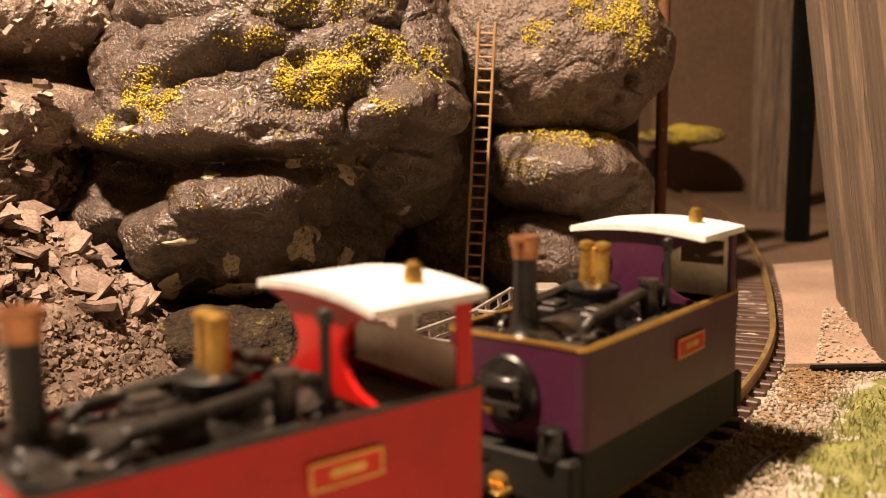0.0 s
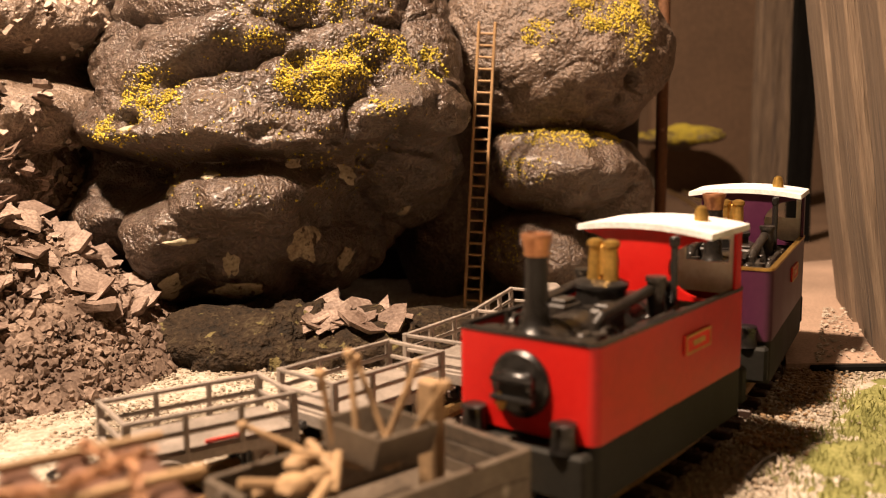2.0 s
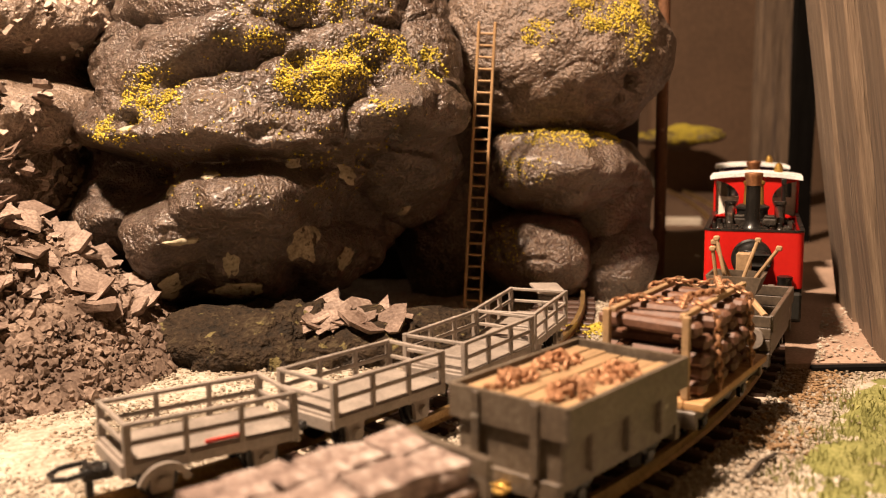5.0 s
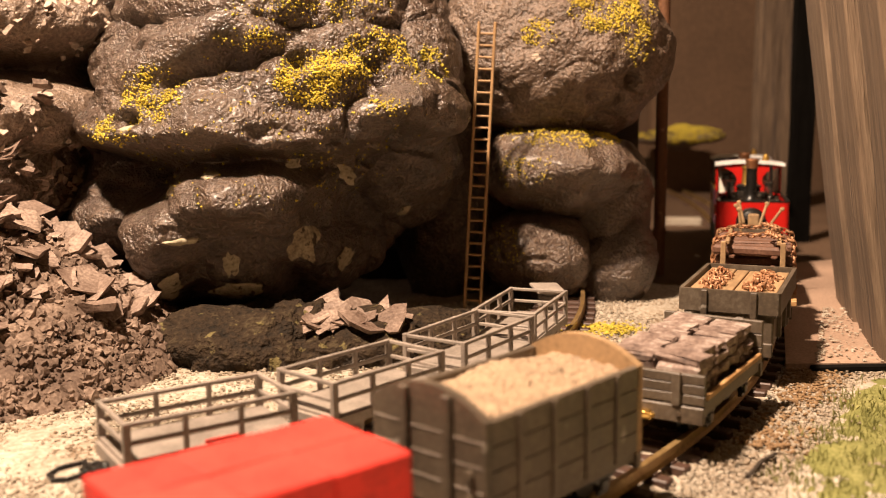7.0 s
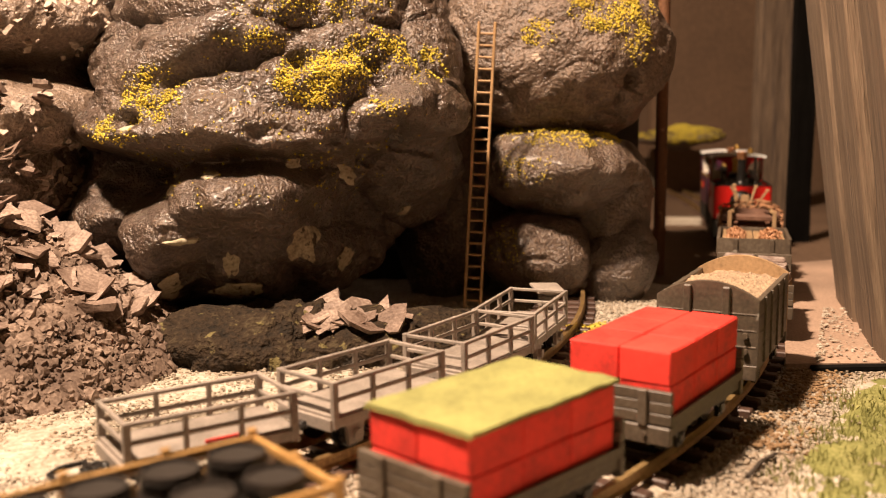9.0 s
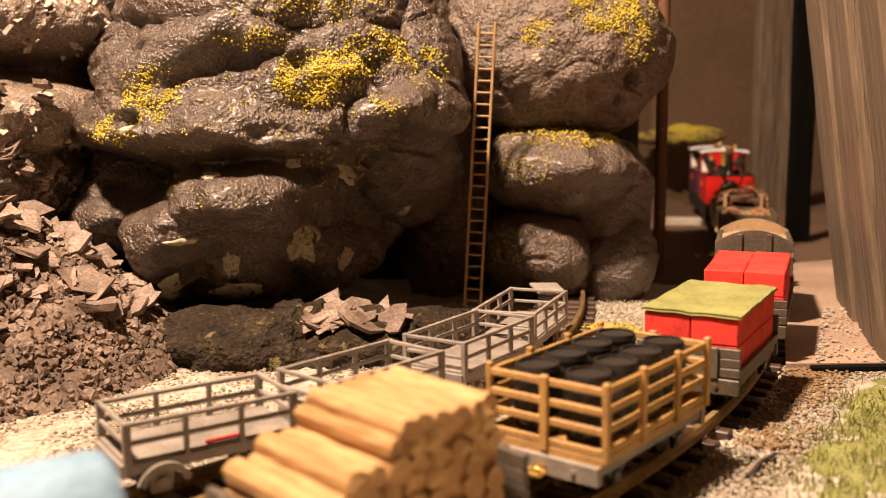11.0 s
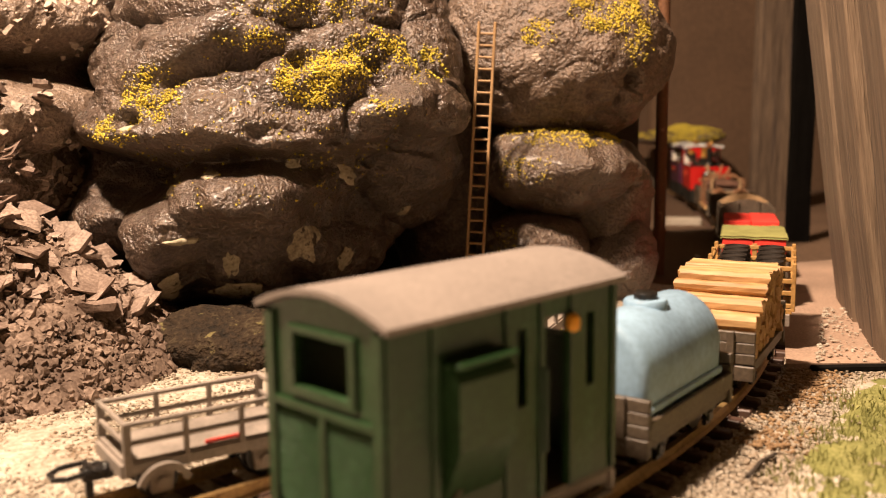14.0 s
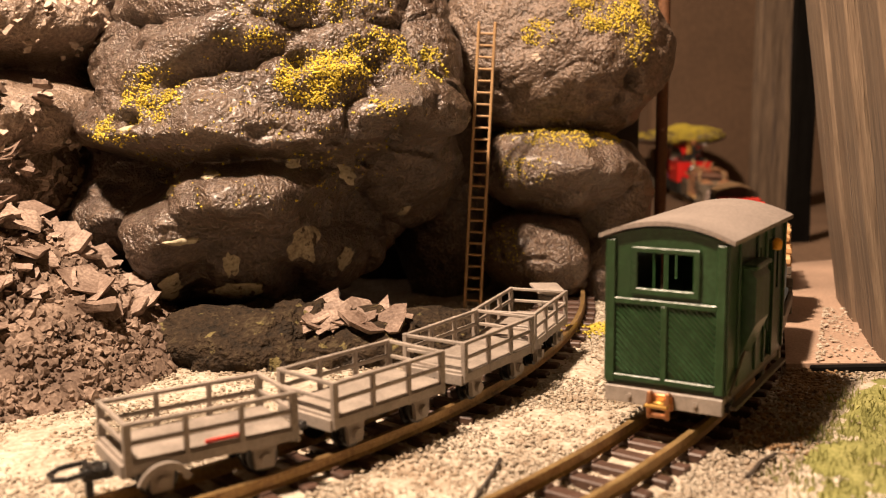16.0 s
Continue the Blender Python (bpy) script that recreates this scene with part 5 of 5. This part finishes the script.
def crate_wagon(at, sheet):
    ln, w = 30.0, 17.6
    t = vehicle("crate_wagon", "grey low wagon loaded with red crates" + (" under an olive-green sheet" if sheet else ""), "railway wagon", at, ln, "goods wagons of the train")
    underframe(t, ln, w, wheelbase=8.6)
    bm = B()
    box(bm, -ln / 2, ln / 2, -w / 2, w / 2, 5.8, 6.6, 0.1)
    part("floor_plate", bm, GREY, t, smooth=False)
    for x in (-ln / 2, ln / 2):
        end_board(t, x, w, 6.2, 11.2)
    for s in (-1, 1):
        bm = B()
        box(bm, -ln / 2, ln / 2, s * (w / 2 - 0.3) - 0.3, s * (w / 2 - 0.3) + 0.3, 6.2, 7.4, 0.1)
        part("side_rail", bm, GREY, t, smooth=False)
    rng = random.Random(4)
    top = 15.9 if sheet else 16.6
    for lay in range(2):
        z0, z1 = 6.6 + (top - 6.6) * lay / 2, 6.6 + (top - 6.6) * (lay + 1) / 2
        for i in range(3):
            for j in range(2):
                x0, y0 = -14.1 + 9.4 * i, -8.1 + 8.1 * j
                bm = B()
                box(bm, x0 + 0.02, x0 + 9.38, y0 + 0.07, y0 + 8.03, z0 + 0.05, z1 - 0.02, 0.22)
                for v in bm.verts:
                    v.co += Vector([rng.uniform(-0.09, 0.09) for _ in range(3)]) * MM
                part("crate", bm, REDBOX, t, smooth=False)
    if sheet:
        xs = 44
        P, F = [], []
        for i in range(xs + 1):
            for j in range(31):
                x, y = -14.5 + 29.0 * i / xs, -8.5 + 17.0 * j / 30
                ex = max(0, abs(y) - 8.2) + max(0, abs(x) - 14.2)
                P.append((x, y, 16.75 + 0.05 * math.sin(x * 0.5 + y) - 0.6 * ex))
        P = np.array(P)
        P[:, 2] += 0.14 * fbm(P / 3.0, 2, 7)
        Q = P - np.array([0, 0, 0.5])
        n = len(P)
        q = (np.arange(xs)[:, None] * 31 + np.arange(30)[None, :]).ravel()
        F = np.stack([q, q + 31, q + 32, q + 1], 1).tolist() + (np.stack([q, q + 1, q + 32, q + 31], 1) + n).tolist()
        rim = [i * 31 for i in range(xs + 1)] + [xs * 31 + j for j in range(1, 31)] + [i * 31 + 30 for i in range(xs - 1, -1, -1)] + [j for j in range(29, 0, -1)]
        F += [[a, b, b + n, a + n] for a, b in zip(rim, rim[1:] + rim[:1])]
        ob = new("sheet", mesh_of("sheet", np.concatenate([P, Q]) * MM, F, TARP))
        ob.parent = t
        ob["label"] = "olive-green sheet over the crates"
    return t


def barrel_wagon(at):
    ln, w = 31.0, 18.2
    t = vehicle("barrel_wagon", "wagon with varnished slatted sides carrying black barrels", "railway wagon", at, ln, "goods wagons of the train")
    underframe(t, ln, w - 1, material=STONE_GREY)
    bm = B()
    box(bm, -ln / 2, ln / 2, -w / 2 + 0.2, w / 2 - 0.2, 5.8, 7.0, 0.1)
    part("floor_plate", bm, SLAT, t, smooth=False)
    for z in (7.6, 10.4, 13.0, 15.7):
        for s in (-1, 1):
            bm = B()
            box(bm, -ln / 2, ln / 2, s * (w / 2 - 0.35) - 0.3, s * (w / 2 - 0.35) + 0.3, z - 0.5, z + 0.5, 0.12)
            part("slat", bm, SLAT, t, smooth=False)
            bm = B()
            box(bm, s * (ln / 2 - 0.3) - 0.3, s * (ln / 2 - 0.3) + 0.3, -w / 2 + 0.3, w / 2 - 0.3, z - 0.5, z + 0.5, 0.12)
            part("slat", bm, SLAT, t, smooth=False)
    for s in (-1, 1):
        for x in (-ln / 2 + 0.4, -5.2, 5.2, ln / 2 - 0.4):
            bm = B()
            box(bm, x - 0.5, x + 0.5, s * w / 2 - 0.45, s * w / 2 + 0.45, 6.4, 16.9, 0.12)
            part("post", bm, SLAT, t, smooth=False)
        bm = B()
        box(bm, s * ln / 2 - 0.4, s * ln / 2 + 0.4, -0.6, 0.6, 6.4, 16.6, 0.12)
        part("post", bm, SLAT, t, smooth=False)
    first = None
    for i in range(4):
        for j in range(2):
            x, y = -10.9 + 7.25 * i, -4.0 + 8.0 * j
            if first is None:
                prof = [(2.8, 0), (3.1, 1.2), (3.4, 4.8), (3.1, 8.6), (2.95, 9.6), (2.7, 9.6), (2.65, 9.2), (0.2, 9.2)]
                first = part("barrel", lathe(B(), prof, Matrix(), 18), BARREL, t)
                ob = first
            else:
                ob = new("barrel", first.data)
                ob.parent = t
            ob.matrix_basis = pose(x * MM, y * MM, 7.1 * MM, 0, 0, 40 * i)
            bm = B()
            for z in (1.6, 3.0, 7.0, 8.4):
                rod(bm, (0, 0, z), (0, 0, z + 0.5), 3.38 if 2 < z < 8 else 3.2, 18)
            h = part("hoop", bm, BLACK, ob)
    return t


def lumber_wagon(at):
    ln, w = 31.0, 17.4
    t = vehicle("lumber_wagon", "grey wagon with a stepped stack of pale split logs", "railway wagon", at, ln, "goods wagons of the train")
    underframe(t, ln, w)
    bm = B()
    box(bm, -ln / 2, ln / 2, -w / 2, w / 2, 5.8, 6.8, 0.1)
    part("floor_plate", bm, GREY, t, smooth=False)
    end_board(t, -ln / 2, w, 6.2, 12.0)
    end_board(t, ln / 2, w, 6.2, 12.0)
    rng = random.Random(12)
    rows = [(8.2, -13.2, 12.6, 3.0), (10.6, -12.6, 12.4, 2.9), (12.9, -12.6, 12.2, 2.9), (15.0, -8.6, 11.8, 2.8), (17.2, -3.4, 11.4, 2.6), (18.9, -2.0, 10.6, 2.5)]
    for z, x0, x1, st in rows:
        x = x0
        while x <= x1:
            r = st * 0.5 + rng.uniform(-0.12, 0.16)
            bm = B()
            seg = 9
            rings = []
            for k in range(7):
                y = -8.4 + 16.8 * k / 6 + (rng.uniform(-0.5, 0.5) if k in (0, 6) else 0)
                rings.append([bm.verts.new(Vector((x + (r + rng.uniform(-0.12, 0.12)) * math.cos(2 * math.pi * q / seg), y + (rng.uniform(-0.35, 0.35) if k in (0, 6) else 0),
                                                   z + (r + rng.uniform(-0.12, 0.12)) * math.sin(2 * math.pi * q / seg))) * MM) for q in range(seg)])
            for a, b in zip(rings, rings[1:]):
                for q in range(seg):
                    bm.faces.new((a[q], b[q], b[(q + 1) % seg], a[(q + 1) % seg]))
            bm.faces.new(rings[0])
            bm.faces.new(rings[-1][::-1])
            bmesh.ops.recalc_face_normals(bm, faces=bm.faces[:])
            part("log", bm, WOOD, t, smooth=False)
            x += st * 0.98
    return t


def tank_wagon(at):
    ln, w = 31.0, 17.2
    t = vehicle("tank_wagon", "light blue tank on a grey low-sided wagon", "railway wagon", at, ln, "goods wagons of the train")
    underframe(t, ln, w)
    bm = B()
    box(bm, -ln / 2, ln / 2, -w / 2, w / 2, 5.6, 6.4, 0.1)
    part("floor_plate", bm, GREY, t, smooth=False)
    for x in (-ln / 2, ln / 2):
        end_board(t, x, w, 6.0, 11.6)
    for s in (-1, 1):
        bm = B()
        box(bm, -ln / 2, ln / 2, s * (w / 2 - 0.3) - 0.4, s * (w / 2 - 0.3) + 0.4, 5.8, 8.4, 0.15)
        part("side_board", bm, GREY, t, smooth=False)
    def loaf(g):
        arc = [((7.4 - g) * math.cos(radians(q)), 13.6 + (7.9 - g) * math.sin(radians(q))) for q in range(0, 181, 9)]
        return [(6.6 - g, 7.2 + g), (7.3 - g, 9.4 + g)] + arc + [(-7.3 + g, 9.4 + g), (-6.6 + g, 7.2 + g)]
    bm = B()
    rings = [[bm.verts.new(Vector((x, y, z)) * MM) for y, z in loaf(g)] for x, g in
             ((-14.2, 1.6), (-14.0, 0.7), (-13.4, 0.15), (-12.6, 0), (12.6, 0), (13.4, 0.15), (14.0, 0.7), (14.2, 1.6))]
    for p, q in zip(rings, rings[1:]):
        for k in range(len(p)):
            bm.faces.new((p[k], p[(k + 1) % len(p)], q[(k + 1) % len(p)], q[k]))
    bm.faces.new(rings[0][::-1])
    bm.faces.new(rings[-1])
    bmesh.ops.recalc_face_normals(bm, faces=bm.faces[:])
    tank = part("tank", bm, BLUE, t)
    for x in (-9, 9):
        bm = B()
        slab(bm, [(-7.0, 6.4), (7.0, 6.4), (7.3, 11.4), (5.0, 9.0), (0, 7.0), (-5.0, 9.0), (-7.3, 11.4)], x - 0.8, x + 0.8)
        part("cradle", bm, BLUE, t, smooth=False)
    for s in (-1, 1):
        bm = B()
        box(bm, -13.4, 13.4, s * 7.3 - 0.5, s * 7.3 + 0.5, 8.6, 9.8, 0.25)
        part("long_rib", bm, BLUE, t, smooth=False)
    part("hatch", lathe(B(), [(3.4, 20.6), (3.4, 21.6), (3.1, 22.0), (0.5, 22.1)], Matrix.Translation((1.0 * MM, 0, 0)), 24), BLUE, tank)
    part("lid", lathe(B(), [(1.8, 22.0), (1.8, 22.9), (1.4, 23.2), (0.3, 23.3)], Matrix.Translation((1.0 * MM, 0, 0)), 18), BLACK, tank, "dark filler lid")
    for z in (16.8, 12.0):
        bm = B()
        box(bm, -15.6, -13.8, -1.8, 1.8, z - 0.5, z + 0.5, 0.2)
        part("bracket", bm, BLUE, tank, smooth=False)
    return t


def guards_van(at):
    ln, w = 38.0, 19.4
    t = vehicle("guards_van", "dark green panelled guard's van with grey-brown arched roof", "railway wagon", at, ln)
    underframe(t, ln, w, material=STONE_GREY, wheelbase=10)
    bm = B()
    box(bm, -ln / 2, ln / 2, -w / 2, w / 2, 5.6, 6.6, 0.1)
    part("floor_plate", bm, GREY, t, smooth=False)
    # rear and front ends with a window each
    for e in (-1, 1):
        x0, x1 = sorted((e * ln / 2, e * (ln / 2 - 0.7)))
        bm = B()
        for y0, y1, z0, z1 in ((-w / 2, w / 2, 6.2, 22.2), (-w / 2, -4.7, 22.2, 28.4), (4.7, w / 2, 22.2, 28.4)):
            box(bm, x0, x1, y0, y1, z0, z1)
        slab(bm, [(-w / 2, 28.4), (w / 2, 28.4)] + [(y, z) for y, z in reversed(arch(w, 30.2, 2.0, 10))], x0, x1)
        end = part("end_panel", bm, GREEN, t, smooth=False)
        xo = e * (ln / 2 + 0.25)
        for y0, y1, z0, z1, nm in ((-5.6, 5.6, 28.1, 29.0, "window_frame"), (-5.6, 5.6, 21.3, 22.4, "window_frame"), (-5.6, -4.5, 22, 28.4, "window_frame"),
                                   (4.5, 5.6, 22, 28.4, "window_frame"), (-8.3, 8.3, 19.6, 20.6, "beading"), (-0.55, 0.55, 7.2, 19.8, "beading"),
                                   (-8.3, 8.3, 6.9, 7.9, "beading"), (-w / 2, -8.2, 6.4, 30, "corner_post"), (8.2, w / 2, 6.4, 30, "corner_post")):
            bm = B()
            box(bm, xo - 0.35, xo + 0.35, y0, y1, z0, z1, 0.14)
            part(nm, bm, GREEN, end, smooth=False)
        for s in (-1, 1):
            for k in range(19):
                c = -8.8 + 0.95 * k           # boards rise at 45 degrees within each panel
                y0, y1 = max(-3.7, -5.6 - c), min(3.7, 5.6 - c)
                if y1 - y0 < 0.5:
                    continue
                bm = B()
                rod(bm, (e * ln / 2, s * 4.4 + y0, 13.7 + y0 + c), (e * ln / 2, s * 4.4 + y1, 13.7 + y1 + c), 0.34, 5)
                part("diagonal_board", bm, GREEN, end)
        bm = B()
        x = e * (ln / 2 + 0.7)
        box(bm, min(x, x + e * 0.5), max(x, x + e * 0.5), -2.0, 2.0, 3.0, 5.6, 0.15)
        for y in (-1.5, 1.5):
            pipe(bm, [(x + e * 0.4, y, 5.6), (x + e * 1.6, y, 5.9), (x + e * 2.0, y, 4.6), (x + e * 1.6, y, 2.2)], 0.42, 8)
        rod(bm, (x + e * 1.6, -1.6, 2.4), (x + e * 1.6, 1.6, 2.4), 0.4, 8)
        part("hook_coupling", bm, COPPER, t, "coppery hook coupling")
    # sides with slots, door opening and lookout
    for s in (-1, 1):
        y0, y1 = sorted((s * w / 2, s * (w / 2 - 0.7)))
        for xa, xb, z0, z1 in ((2.2, 5.2, 6.2, 30.2), (5.2, 9.6, 27.6, 30.2), (9.6, 13.2, 6.2, 30.2), (0.6, 2.2, 6.2, 18), (0.6, 2.2, 27, 30.2),
                               (13.2, 14.8, 6.2, 18), (13.2, 14.8, 27, 30.2), (14.8, 19, 6.2, 30.2), (-19, 0.6, 6.2, 30.2)):
            bm = B()
            box(bm, xa, xb, y0, y1, z0, z1)
            side = part("side_panel", bm, GREEN, t, smooth=False)
        bm = B()
        slab(bm, [(s * w / 2, 25.8), (s * (w / 2 + 1.3), 25.2), (s * (w / 2 + 2.5), 23.8), (s * (w / 2 + 2.5), 16.5), (s * w / 2, 10.5)], -11.2, -2.4)
        part("lookout", bm, GREEN, side, "projecting side lookout", smooth=False)
        bm = B()
        box(bm, -11.5, -2.1, s * (w / 2 + 1.4) - 1.4, s * (w / 2 + 1.4) + 1.4, 25.2, 26.0, 0.3)
        part("lookout_top", bm, GREEN, side, smooth=False)
        for xa in (-18.6, -12.4, -1.2, 4.7, 10.2, 18.6):
            bm = B()
            box(bm, xa - 0.45, xa + 0.45, s * (w / 2 + 0.15) - 0.25, s * (w / 2 + 0.15) + 0.25, 6.4, 30, 0.12)
            part("beading", bm, GREEN, side, smooth=False)
        bm = B()
        rod(bm, (4.9, s * (w / 2 + 0.6), 12), (4.9, s * (w / 2 + 0.6), 22), 0.3, 8)
        part("handrail", bm, GREEN, side)
        bm = B()
        box(bm, -17, 17, s * (w / 2 + 0.9) - 0.6, s * (w / 2 + 0.9) + 0.6, 3.6, 4.2, 0.1)
        part("footboard", bm, GREY, t, smooth=False)
        bm = B()
        rod(bm, (-17.6, s * (w / 2 + 0.4), 6.0), (-9, s * (w / 2 + 0.4), 11.5), 0.25, 6)
        part("step_rail", bm, GREY, t)
        part("side_lamp", lathe(B(), [(0.3, -1.1), (0.8, -0.8), (0.9, 0.4), (0.6, 0.9), (0.2, 1.1)], Matrix.Translation((9.4 * MM, s * (w / 2 + 0.9) * MM, 26.6 * MM)), 14), LAMP, side, "small orange side lamp")
    bm = B()
    box(bm, -2, 2, -7, 7, 6.6, 14, 0.3)
    part("inner_locker", bm, PLANK, t, smooth=False)
    ro = arch(21.9, 30.1, 2.5, 18)
    part("roof", slab(B(), ro + [(y, z + 0.7) for y, z in reversed(ro)], -19.9, 19.9), ROOF, t, "grey-brown arched roof", smooth=False)
    return t


SLATE = mat("broken_slate", (0.24, 0.17, 0.14), 0.75, dark=(0.09, 0.06, 0.05), light=(0.52, 0.45, 0.40), scale=260, fine=1300, bump=0.7, depth=0.0004)
tool_wagon(-48.0)
stick_wagon(-86.0)
plank_wagon(-122.6)
slab_wagon(-166.0)
sand_wagon(-217.0)
crate_wagon(-255.8, False)
crate_wagon(-298.6, True)
barrel_wagon(-344.6)
lumber_wagon(-389.6)
tank_wagon(-433.1)
guards_van(-478.1)

# ---------------------------------------------------------------- how the train runs
STEP = 0.5
RUN = (-262.4, -246.2, -231.8, -215.5, -198.2, -180.2, -162.0, -144.0, -126.0, -106.6, -86.6, -66.3, -45.8, -25.2, -5.6, 14.3, 34.2, 54.0, 72.6, 90.6, 108.2, 125.7, 143.4, 161.5, 180.3, 198.9, 216.6, 231.0, 244.2, 258.6, 276.2, 295.4, 315.5)


def on_line(s, half):
    a, b = main_line(s - half), main_line(s + half)
    p, q = Vector(a[:3]), Vector(b[:3])
    d = q - p
    return Matrix.Translation((p + q) / 2 * MM) @ Euler((0, -math.asin(d.z / d.length), math.atan2(d.y, d.x))).to_matrix().to_4x4()


def motions():
    for thing, at, half in TRAIN:
        walk(thing, [(k * STEP, on_line(s + at, half)) for k, s in enumerate(RUN)])


motions()
